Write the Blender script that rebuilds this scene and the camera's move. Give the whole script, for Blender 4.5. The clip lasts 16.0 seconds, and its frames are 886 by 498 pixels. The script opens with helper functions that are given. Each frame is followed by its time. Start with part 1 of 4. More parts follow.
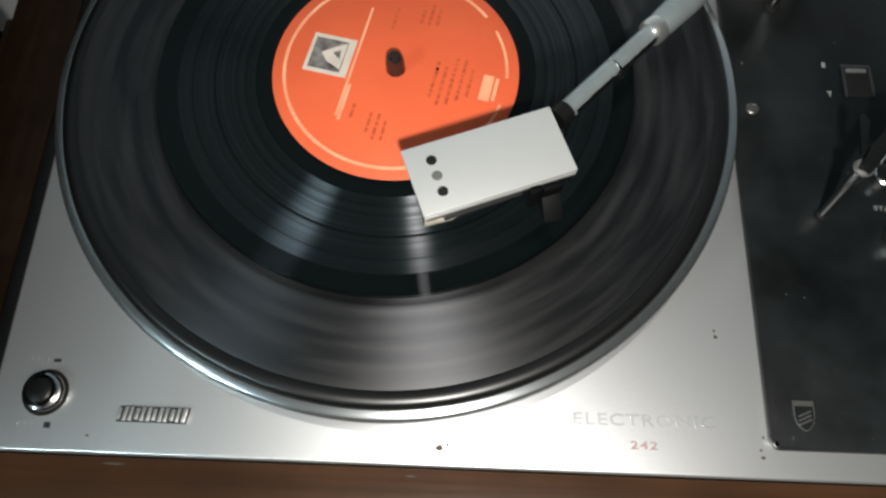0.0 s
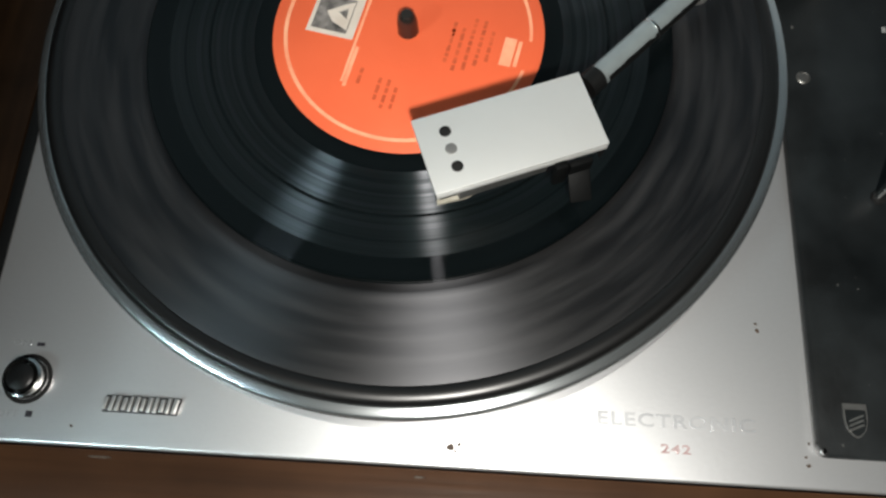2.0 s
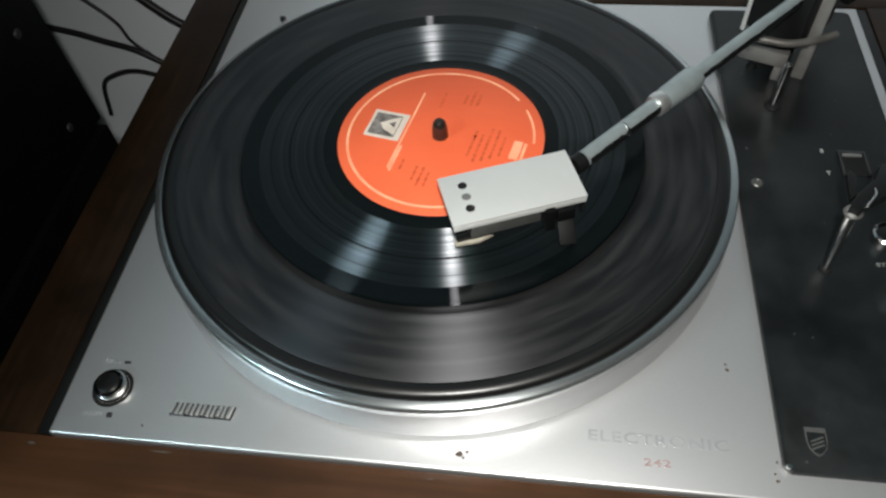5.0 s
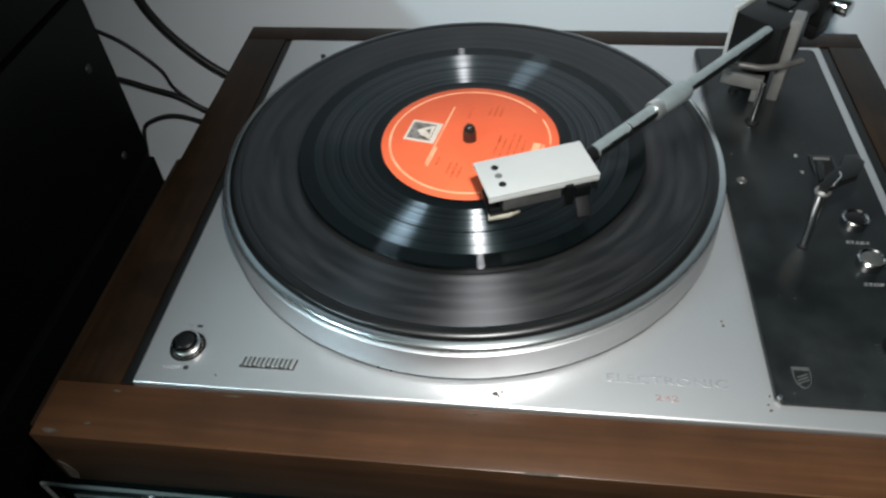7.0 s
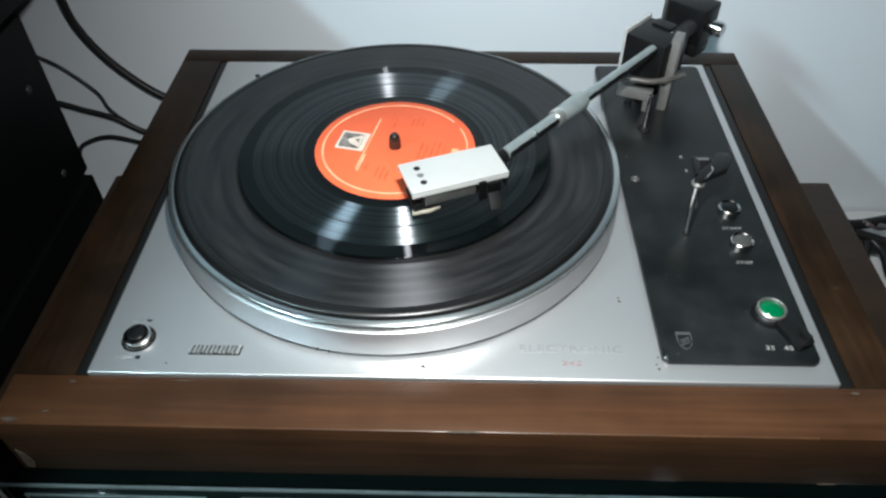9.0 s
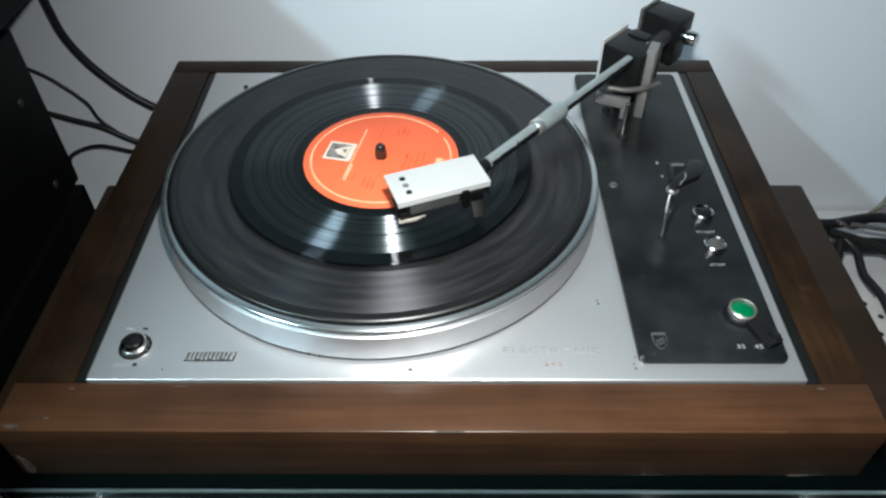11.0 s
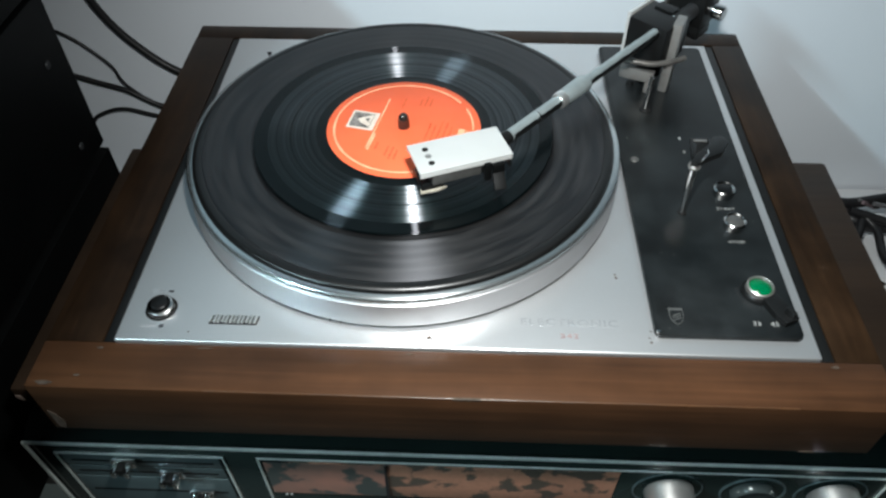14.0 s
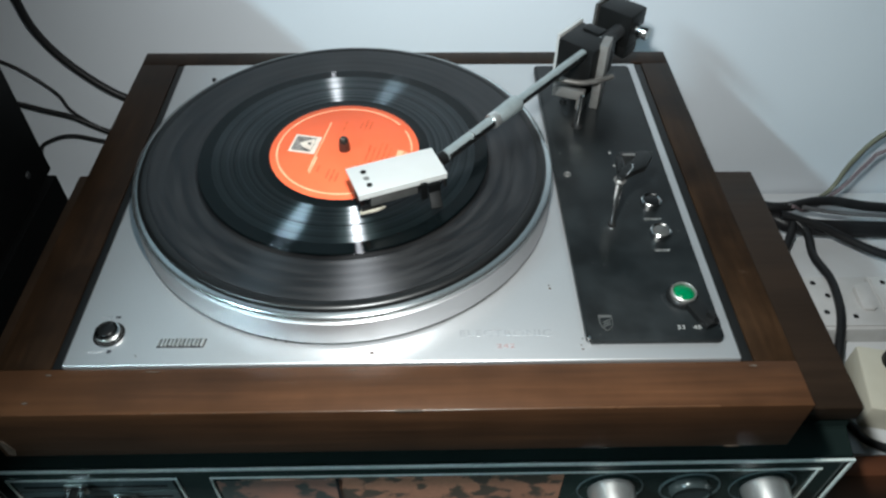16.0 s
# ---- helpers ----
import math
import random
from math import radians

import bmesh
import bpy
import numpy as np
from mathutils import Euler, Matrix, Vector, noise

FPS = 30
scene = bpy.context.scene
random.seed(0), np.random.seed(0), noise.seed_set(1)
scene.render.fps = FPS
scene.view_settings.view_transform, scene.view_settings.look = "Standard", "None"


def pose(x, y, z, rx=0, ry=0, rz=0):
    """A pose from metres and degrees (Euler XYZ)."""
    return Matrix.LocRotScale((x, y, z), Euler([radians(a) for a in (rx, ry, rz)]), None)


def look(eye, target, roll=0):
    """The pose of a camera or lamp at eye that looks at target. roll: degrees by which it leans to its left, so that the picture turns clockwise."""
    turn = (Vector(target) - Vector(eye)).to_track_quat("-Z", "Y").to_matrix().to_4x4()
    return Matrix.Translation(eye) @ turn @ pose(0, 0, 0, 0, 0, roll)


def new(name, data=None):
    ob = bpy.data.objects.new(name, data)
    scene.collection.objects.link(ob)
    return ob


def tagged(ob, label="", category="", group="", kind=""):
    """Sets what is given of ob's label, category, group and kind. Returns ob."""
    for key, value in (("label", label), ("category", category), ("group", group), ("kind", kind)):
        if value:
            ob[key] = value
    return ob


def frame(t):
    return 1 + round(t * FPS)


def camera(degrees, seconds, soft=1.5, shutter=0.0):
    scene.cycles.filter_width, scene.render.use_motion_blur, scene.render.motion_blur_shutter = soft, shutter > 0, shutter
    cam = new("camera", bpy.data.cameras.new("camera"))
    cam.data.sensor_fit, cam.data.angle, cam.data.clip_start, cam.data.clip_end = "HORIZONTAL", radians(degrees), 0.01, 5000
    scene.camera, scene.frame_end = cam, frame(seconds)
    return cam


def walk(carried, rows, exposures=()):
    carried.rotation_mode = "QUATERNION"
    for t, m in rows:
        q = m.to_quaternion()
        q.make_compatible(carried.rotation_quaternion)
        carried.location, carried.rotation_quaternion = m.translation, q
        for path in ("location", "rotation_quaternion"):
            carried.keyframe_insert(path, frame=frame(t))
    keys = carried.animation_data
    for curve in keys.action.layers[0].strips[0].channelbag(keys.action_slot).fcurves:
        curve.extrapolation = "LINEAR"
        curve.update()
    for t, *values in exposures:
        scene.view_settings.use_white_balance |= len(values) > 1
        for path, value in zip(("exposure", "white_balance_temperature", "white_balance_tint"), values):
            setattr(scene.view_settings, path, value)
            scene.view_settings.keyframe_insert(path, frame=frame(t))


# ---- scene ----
cam = camera(63.0, 16.0, soft=2.5)
PATH = [
    (0, (0.024, -0.157, 1.156), (-0.007, 0.549, -0.714), -0.4),
    (0.5, (0.024, -0.156, 1.155), (-0.016, 0.537, -0.721), -1.6),
    (1, (0.023, -0.153, 1.153), (-0.013, 0.537, -0.724), -0.9),
    (1.5, (0.028, -0.148, 1.143), (-0.032, 0.517, -0.743), -3.0),
    (2, (0.025, -0.147, 1.135), (-0.055, 0.492, -0.759), -4.0),
    (2.5, (0.024, -0.15, 1.129), (-0.039, 0.461, -0.775), -3.1),
    (3, (0.023, -0.15, 1.131), (-0.04, 0.502, -0.758), -2.7),
    (3.5, (0.022, -0.165, 1.14), (-0.064, 0.592, -0.709), -3.2),
    (3.7, (0.024, -0.173, 1.143), (-0.086, 0.668, -0.667), -3.7),
    (5.8, (0.046, -0.266, 1.156), (-0.214, 1.016, -0.356), -5.6),
    (6, (0.045, -0.275, 1.156), (-0.214, 1.032, -0.336), -5.4),
    (6.5, (0.038, -0.288, 1.16), (-0.218, 1.045, -0.309), -5.0),
    (7, (0.03, -0.296, 1.162), (-0.19, 1.058, -0.293), -4.1),
    (7.5, (0.027, -0.31, 1.168), (-0.158, 1.048, -0.289), -3.6),
    (8, (0.03, -0.322, 1.167), (-0.115, 1.056, -0.275), -3.5),
    (8.5, (0.037, -0.331, 1.175), (-0.034, 1.082, -0.239), -1.8),
    (9, (0.038, -0.335, 1.179), (-0.009, 1.082, -0.231), -0.6),
    (11.5, (0.04, -0.345, 1.194), (0.041, 1.071, -0.218), 0.1),
    (12, (0.039, -0.347, 1.196), (0.074, 1.045, -0.24), 1.7),
    (12.5, (0.037, -0.345, 1.2), (0.029, 1.055, -0.228), 0.2),
    (13, (0.034, -0.341, 1.197), (0.051, 1.047, -0.243), 1.9),
    (13.5, (0.036, -0.342, 1.196), (0.01, 1.027, -0.263), 1.6),
    (14, (0.037, -0.345, 1.196), (-0.018, 1.009, -0.276), -0.3),
    (14.5, (0.046, -0.348, 1.197), (0.031, 1.009, -0.272), 0.0),
    (15, (0.054, -0.347, 1.204), (0.077, 1.031, -0.246), -1.1),
    (15.5, (0.057, -0.349, 1.208), (0.094, 1.025, -0.244), -0.1),
    (16, (0.051, -0.354, 1.21), (0.092, 1.024, -0.239), 0.7),
]
EXPOSURES = [(0, -0.54, 6950, 13), (3.5, -0.54, 6950, 12), (6.0, -0.38, 6700, 11), (7.5, -0.14, 6550, 10), (9.0, 0.10, 6400, 9), (12.0, 0.15, 6400, 9), (14.0, 0.11, 6400, 9), (16.0, 0.13, 6350, 8)]

walk(cam, [(t, look(eye, target, roll)) for t, eye, target, roll in PATH], EXPOSURES)

# ---- light ----
world = bpy.data.worlds.new("world")
scene.world = world
world.use_nodes = True
world.node_tree.nodes["Background"].inputs[0].default_value = (0.75, 0.85, 1.0, 1)
world.node_tree.nodes["Background"].inputs[1].default_value = 0.004


def lamp(name, kind, m, energy, colour, **more):
    data = bpy.data.lights.new(name, kind)
    data.energy, data.color = energy, colour
    if "size" in more:
        data.shape, data.size, data.size_y = "RECTANGLE", more["size"], more["size_y"]
    if "radius" in more:
        data.shadow_soft_size = more["radius"]
    ob = new(name, data)
    ob.matrix_world = m
    return ob


DECK = 0.90
# the torch beside the lens, and the tube light high on the left behind the camera, lying along the side wall
TORCH = (0.047, -0.248, 1.225)
TUBE = Vector((-1.216, -1.02, 2.12))
torch = lamp("torch", "SPOT", look(TORCH, (0.110, -0.06, 0.9)), 11.5, (0.95, 0.97, 0.95), radius=0.011)
torch.data.spot_size, torch.data.spot_blend = radians(125), 1.0
AIM = (Vector((0.1, 0.1, 0.9)) - TUBE).normalized()
LONG = (Vector((0, 1, 0)) - AIM * AIM.y).normalized()
TUBE_POSE = Matrix.Translation(TUBE) @ Matrix((LONG, (-AIM).cross(LONG), -AIM)).transposed().to_4x4()
tube_glow = lamp("tube_light_glow", "AREA", TUBE_POSE, 6.8, (0.64, 0.90, 1.0), size=0.55, size_y=0.06)
tube_glow.data.spread = radians(110)


# ---- materials ----
def material(name, base, rough=0.5, metal=0.0, second=None, scale=40.0, amount=0.5, bump=0.0, bump_scale=300.0,
             stretch=(1, 1, 1), rough_var=0.0, fine=0.0, spec=0.24, coat=0.0, wear=None, blotch=None):
    """Base colour mixed with a second by coarse noise, a fine grain on top, roughness variation and bump."""
    mat = bpy.data.materials.new(name)
    mat.use_nodes = True
    tree = mat.node_tree
    n, l = tree.nodes, tree.links
    b = n["Principled BSDF"]
    b.inputs["Roughness"].default_value, b.inputs["Metallic"].default_value = rough, metal
    b.inputs["Specular IOR Level"].default_value = spec
    b.inputs["Coat Weight"].default_value = coat
    b.inputs["Coat Roughness"].default_value = 0.15
    co = n.new("ShaderNodeTexCoord")
    mp = n.new("ShaderNodeMapping")
    mp.inputs["Scale"].default_value = stretch
    l.new(co.outputs["Object"], mp.inputs["Vector"])
    coarse = n.new("ShaderNodeTexNoise")
    coarse.inputs["Scale"].default_value, coarse.inputs["Detail"].default_value = scale, 6
    l.new(mp.outputs[0], coarse.inputs["Vector"])
    grain = n.new("ShaderNodeTexNoise")
    grain.inputs["Scale"].default_value, grain.inputs["Detail"].default_value = bump_scale, 4
    l.new(mp.outputs[0], grain.inputs["Vector"])
    ramp = n.new("ShaderNodeMapRange")
    ramp.inputs["From Min"].default_value, ramp.inputs["From Max"].default_value = 0.35, 0.68
    ramp.inputs["To Max"].default_value = amount
    l.new(coarse.outputs["Fac"], ramp.inputs["Value"])
    mix = n.new("ShaderNodeMix")
    mix.data_type = "RGBA"
    mix.inputs["A"].default_value = (*base, 1)
    mix.inputs["B"].default_value = (*(second or base), 1)
    l.new(ramp.outputs[0], mix.inputs["Factor"])
    colour = mix.outputs["Result"]
    if fine:
        mul = n.new("ShaderNodeMix")
        mul.data_type, mul.blend_type = "RGBA", "OVERLAY"
        mul.inputs["Factor"].default_value = fine
        l.new(colour, mul.inputs["A"])
        l.new(grain.outputs["Fac"], mul.inputs["B"])
        colour = mul.outputs["Result"]
    if wear:
        spots = n.new("ShaderNodeTexNoise")
        spots.inputs["Scale"].default_value, spots.inputs["Detail"].default_value = wear[0], 8
        l.new(co.outputs["Object"], spots.inputs["Vector"])
        cut = n.new("ShaderNodeMapRange")
        cut.inputs["From Min"].default_value, cut.inputs["From Max"].default_value = wear[1], wear[1] + 0.06
        l.new(spots.outputs["Fac"], cut.inputs["Value"])
        worn = n.new("ShaderNodeMix")
        worn.data_type = "RGBA"
        l.new(cut.outputs[0], worn.inputs["Factor"])
        l.new(colour, worn.inputs["A"])
        worn.inputs["B"].default_value = (*wear[2], 1)
        colour = worn.outputs["Result"]
    if blotch:
        patch = n.new("ShaderNodeTexNoise")
        patch.inputs["Scale"].default_value, patch.inputs["Detail"].default_value, patch.inputs["Roughness"].default_value = blotch[0], 7, 0.62
        l.new(co.outputs["Object"], patch.inputs["Vector"])
        level = n.new("ShaderNodeMapRange")
        level.inputs["From Min"].default_value, level.inputs["From Max"].default_value = 0.32, 0.68
        level.inputs["To Min"].default_value, level.inputs["To Max"].default_value = blotch[1], blotch[2]
        l.new(patch.outputs["Fac"], level.inputs["Value"])
        tone = n.new("ShaderNodeMix")
        tone.data_type, tone.blend_type = "RGBA", "MULTIPLY"
        tone.inputs["Factor"].default_value = 1
        l.new(colour, tone.inputs["A"])
        l.new(level.outputs[0], tone.inputs["B"])
        colour = tone.outputs["Result"]
    l.new(colour, b.inputs["Base Color"])
    if rough_var:
        rr = n.new("ShaderNodeMapRange")
        rr.inputs["To Min"].default_value, rr.inputs["To Max"].default_value = max(rough - rough_var, 0.02), min(rough + rough_var, 1)
        l.new(coarse.outputs["Fac"], rr.inputs["Value"])
        l.new(rr.outputs[0], b.inputs["Roughness"])
    if bump:
        bp = n.new("ShaderNodeBump")
        bp.inputs["Strength"].default_value, bp.inputs["Distance"].default_value = bump, 0.001
        l.new(grain.outputs["Fac"], bp.inputs["Height"])
        l.new(bp.outputs[0], b.inputs["Normal"])
    return mat


def polar_material(name, base, second, rough, turns=1.6, rings=700.0, amount=1.0, aniso=0.0, bump=0.0, metal=0.0, spec=0.5, cut=(0.38, 0.72)):
    """Marks that run round the spindle: noise in polar coordinates, long along the circle and fine across it."""
    mat = bpy.data.materials.new(name)
    mat.use_nodes = True
    n, l = mat.node_tree.nodes, mat.node_tree.links
    b = n["Principled BSDF"]
    b.inputs["Metallic"].default_value, b.inputs["Specular IOR Level"].default_value = metal, spec
    co = n.new("ShaderNodeTexCoord")
    sep = n.new("ShaderNodeSeparateXYZ")
    l.new(co.outputs["Object"], sep.inputs[0])
    flat = n.new("ShaderNodeCombineXYZ")
    l.new(sep.outputs[0], flat.inputs[0])
    l.new(sep.outputs[1], flat.inputs[1])
    norm = n.new("ShaderNodeVectorMath")
    norm.operation = "NORMALIZE"
    l.new(flat.outputs[0], norm.inputs[0])
    turn = n.new("ShaderNodeVectorMath")
    turn.operation = "SCALE"
    turn.inputs["Scale"].default_value = turns
    l.new(norm.outputs[0], turn.inputs[0])
    length = n.new("ShaderNodeVectorMath")
    length.operation = "LENGTH"
    l.new(flat.outputs[0], length.inputs[0])
    mult = n.new("ShaderNodeMath")
    mult.operation = "MULTIPLY"
    mult.inputs[1].default_value = rings
    l.new(length.outputs["Value"], mult.inputs[0])
    lift = n.new("ShaderNodeCombineXYZ")
    l.new(mult.outputs[0], lift.inputs[2])
    add = n.new("ShaderNodeVectorMath")
    l.new(turn.outputs[0], add.inputs[0])
    l.new(lift.outputs[0], add.inputs[1])
    noise_tex = n.new("ShaderNodeTexNoise")
    noise_tex.inputs["Scale"].default_value, noise_tex.inputs["Detail"].default_value = 1.0, 5
    l.new(add.outputs[0], noise_tex.inputs["Vector"])
    rng = n.new("ShaderNodeMapRange")
    rng.inputs["From Min"].default_value, rng.inputs["From Max"].default_value = cut
    rng.inputs["To Max"].default_value = amount
    l.new(noise_tex.outputs["Fac"], rng.inputs["Value"])
    mix = n.new("ShaderNodeMix")
    mix.data_type = "RGBA"
    mix.inputs["A"].default_value, mix.inputs["B"].default_value = (*base, 1), (*second, 1)
    l.new(rng.outputs[0], mix.inputs["Factor"])
    l.new(mix.outputs["Result"], b.inputs["Base Color"])
    rr = n.new("ShaderNodeMapRange")
    rr.inputs["To Min"].default_value, rr.inputs["To Max"].default_value = rough * 0.8, rough * 1.2
    l.new(noise_tex.outputs["Fac"], rr.inputs["Value"])
    l.new(rr.outputs[0], b.inputs["Roughness"])
    if aniso:
        tan = n.new("ShaderNodeTangent")
        tan.direction_type, tan.axis = "RADIAL", "Z"
        l.new(tan.outputs[0], b.inputs["Tangent"])
        b.inputs["Anisotropic"].default_value, b.inputs["Anisotropic Rotation"].default_value = aniso, 0.25
    if bump:
        bp = n.new("ShaderNodeBump")
        bp.inputs["Strength"].default_value, bp.inputs["Distance"].default_value = bump, 0.0006
        l.new(noise_tex.outputs["Fac"], bp.inputs["Height"])
        l.new(bp.outputs[0], b.inputs["Normal"])
    return mat


M = {}
M["wood"] = material("walnut_veneer", (0.056, 0.0245, 0.0112), 0.36, second=(0.021, 0.0098, 0.0050), scale=26, amount=0.9, bump=0.10, bump_scale=240,
                     stretch=(0.06, 1.6, 1.6), rough_var=0.10, fine=0.4, spec=0.30, blotch=(14, 0.7, 1.25), wear=(55, 0.76, (0.08, 0.05, 0.035)))
# lighter, glossier walnut for the highlight along the front edge
M["edge_gloss"] = material("glossy_edge_highlight", (0.075, 0.033, 0.014), 0.30, second=(0.04, 0.018, 0.008), scale=60, amount=0.8, spec=0.6, rough_var=0.08)
# same walnut with lengthwise grain, darkened for the weaker light on these boards
M["wood_side_shaded"] = material("walnut_veneer_lengthwise_shaded", (0.0270, 0.0138, 0.0067), 0.34, second=(0.0115, 0.0064, 0.0034), scale=26, amount=0.9, bump=0.10, bump_scale=240,
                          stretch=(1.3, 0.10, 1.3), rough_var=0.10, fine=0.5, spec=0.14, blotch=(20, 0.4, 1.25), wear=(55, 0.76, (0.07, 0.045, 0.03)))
M["wood_dark"] = material("dark_stained_case", (0.021, 0.0130, 0.0082), 0.45, second=(0.034, 0.0205, 0.0125), scale=20, amount=0.8, bump=0.12, bump_scale=200,
                          stretch=(0.12, 1.2, 1.2), rough_var=0.1, fine=0.3)
M["aluminium"] = material("satin_aluminium", (0.66, 0.665, 0.67), 0.40, 0.85, second=(0.60, 0.60, 0.605), scale=14, amount=0.7, bump=0.02, bump_scale=900,
                          stretch=(0.6, 1.0, 1.0), rough_var=0.04, fine=0.06, wear=(170, 0.735, (0.40, 0.37, 0.33)))
M["shell_metal"] = material("brushed_headshell", (0.71, 0.71, 0.69), 0.40, 0.55, second=(0.64, 0.64, 0.62), scale=60, amount=0.5, bump=0.02, bump_scale=900, rough_var=0.05)
M["spun"] = polar_material("spun_aluminium", (0.62, 0.66, 0.67), (0.52, 0.56, 0.57), 0.26, turns=0.6, rings=1500, aniso=0.5, metal=0.95)
M["skirt"] = polar_material("satin_platter_wall", (0.50, 0.50, 0.51), (0.40, 0.40, 0.41), 0.40, turns=2.2, rings=500, metal=0.85)
M["chrome"] = material("worn_chrome", (0.72, 0.72, 0.71), 0.16, 1.0, second=(0.5, 0.49, 0.47), scale=160, amount=0.5, rough_var=0.1)
M["arm"] = material("grey_tube_metal", (0.38, 0.43, 0.435), 0.36, 0.6, second=(0.27, 0.305, 0.31), scale=120, amount=0.6, rough_var=0.1)
M["dark_metal"] = material("tarnished_metal", (0.20, 0.20, 0.19), 0.40, 0.8, second=(0.12, 0.115, 0.11), scale=130, amount=0.7, rough_var=0.1)
M["grey_bar"] = material("blackened_bar", (0.085, 0.080, 0.075), 0.45, 0.4, second=(0.15, 0.14, 0.13), scale=130, amount=0.8, rough_var=0.1)
M["dull_metal"] = material("dull_cast_metal", (0.36, 0.35, 0.335), 0.42, 0.8, second=(0.30, 0.28, 0.26), scale=130, amount=0.7, bump=0.1, bump_scale=600, rough_var=0.1)
M["black"] = material("black_plastic", (0.0040, 0.0044, 0.0046), 0.40, second=(0.0075, 0.0075, 0.0072), scale=30, amount=0.5, spec=0.3, bump=0.06, bump_scale=900, rough_var=0.10)
M["panel"] = material("dusty_black_panel", (0.0030, 0.0039, 0.0042), 0.38, second=(0.0110, 0.0128, 0.0134), scale=16, amount=1.0, bump=0.05, bump_scale=900,
                      rough_var=0.14, spec=0.24, blotch=(28, 0.5, 1.9), wear=(260, 0.70, (0.09, 0.09, 0.085)))
M["stack_black"] = material("matt_black_case", (0.0016, 0.0018, 0.0018), 0.55, second=(0.0028, 0.0030, 0.0030), scale=30, amount=0.6, spec=0.10, bump=0.05, bump_scale=700)
M["dark_grey"] = material("grey_plastic", (0.030, 0.031, 0.033), 0.45, second=(0.016, 0.016, 0.016), scale=80, amount=0.6, bump=0.1, bump_scale=700)
# near-black colour that puts the shade of holes and gaps into the surface
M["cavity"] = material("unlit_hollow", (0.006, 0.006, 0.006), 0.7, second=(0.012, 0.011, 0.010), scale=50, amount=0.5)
M["rubber"] = polar_material("dusty_rubber_mat", (0.0026, 0.0026, 0.0028), (0.019, 0.0183, 0.0183), 0.46, turns=2.4, rings=230, amount=1.0, aniso=0.5, spec=0.35, cut=(0.40, 0.80))
M["rubber_edge"] = polar_material("mat_lip", (0.003, 0.003, 0.003), (0.006, 0.006, 0.006), 0.34, turns=1.2, rings=500)
M["vinyl"] = polar_material("grooved_vinyl", (0.0011, 0.0024, 0.0025), (0.0018, 0.0036, 0.0037), 0.24, turns=0.3, rings=2600, amount=1.0, spec=0.18)


def add_streak(mat, colour, rough, aniso, bands=0.0, tilt=0.0):
    """The narrow streak that fine circular grooves throw towards the light. tilt: the slope of the groove wall, outwards or inwards; loud and quiet passages make bands of it."""
    n, l = mat.node_tree.nodes, mat.node_tree.links
    gl = n.new("ShaderNodeBsdfAnisotropic")
    gl.distribution = "BECKMANN"
    gl.inputs["Color"].default_value = (*colour, 1)
    gl.inputs["Roughness"].default_value, gl.inputs["Anisotropy"].default_value = rough, aniso
    tan = n.new("ShaderNodeTangent")
    tan.direction_type, tan.axis = "RADIAL", "Z"
    l.new(tan.outputs[0], gl.inputs["Tangent"])
    if tilt:
        place = n.new("ShaderNodeTexCoord")
        level_out = n.new("ShaderNodeVectorMath")
        level_out.operation = "MULTIPLY"
        level_out.inputs[1].default_value = (1, 1, 0)
        l.new(place.outputs["Object"], level_out.inputs[0])
        unit_out = n.new("ShaderNodeVectorMath")
        unit_out.operation = "NORMALIZE"
        l.new(level_out.outputs[0], unit_out.inputs[0])
        wall_side = n.new("ShaderNodeVectorMath")
        wall_side.operation = "MULTIPLY_ADD"
        wall_side.inputs[1].default_value, wall_side.inputs[2].default_value = (tilt, tilt, tilt), (0, 0, 1)
        l.new(unit_out.outputs[0], wall_side.inputs[0])
        facing = n.new("ShaderNodeVectorMath")
        facing.operation = "NORMALIZE"
        l.new(wall_side.outputs[0], facing.inputs[0])
        l.new(facing.outputs[0], gl.inputs["Normal"])
    if bands:
        co = n.new("ShaderNodeTexCoord")
        flat = n.new("ShaderNodeVectorMath")
        flat.operation = "MULTIPLY"
        flat.inputs[1].default_value = (1, 1, 0)
        l.new(co.outputs["Object"], flat.inputs[0])
        length = n.new("ShaderNodeVectorMath")
        length.operation = "LENGTH"
        l.new(flat.outputs[0], length.inputs[0])
        ring = n.new("ShaderNodeTexNoise")
        ring.noise_dimensions = "1D"
        ring.inputs["Scale"].default_value, ring.inputs["Detail"].default_value, ring.inputs["Roughness"].default_value = bands, 5, 0.7
        l.new(length.outputs["Value"], ring.inputs["W"])
        level = n.new("ShaderNodeMapRange")
        level.inputs["From Min"].default_value, level.inputs["From Max"].default_value = 0.34, 0.66
        level.inputs["To Min"].default_value, level.inputs["To Max"].default_value = 0.4, 1.5
        l.new(ring.outputs["Fac"], level.inputs["Value"])
        tone = n.new("ShaderNodeMix")
        tone.data_type, tone.blend_type = "RGBA", "MULTIPLY"
        tone.inputs["Factor"].default_value = 1
        tone.inputs["A"].default_value = (*colour, 1)
        l.new(level.outputs[0], tone.inputs["B"])
        l.new(tone.outputs["Result"], gl.inputs["Color"])
    add = n.new("ShaderNodeAddShader")
    out = n["Material Output"].inputs["Surface"]
    l.new(out.links[0].from_socket, add.inputs[0])
    l.new(gl.outputs[0], add.inputs[1])
    l.new(add.outputs[0], out)


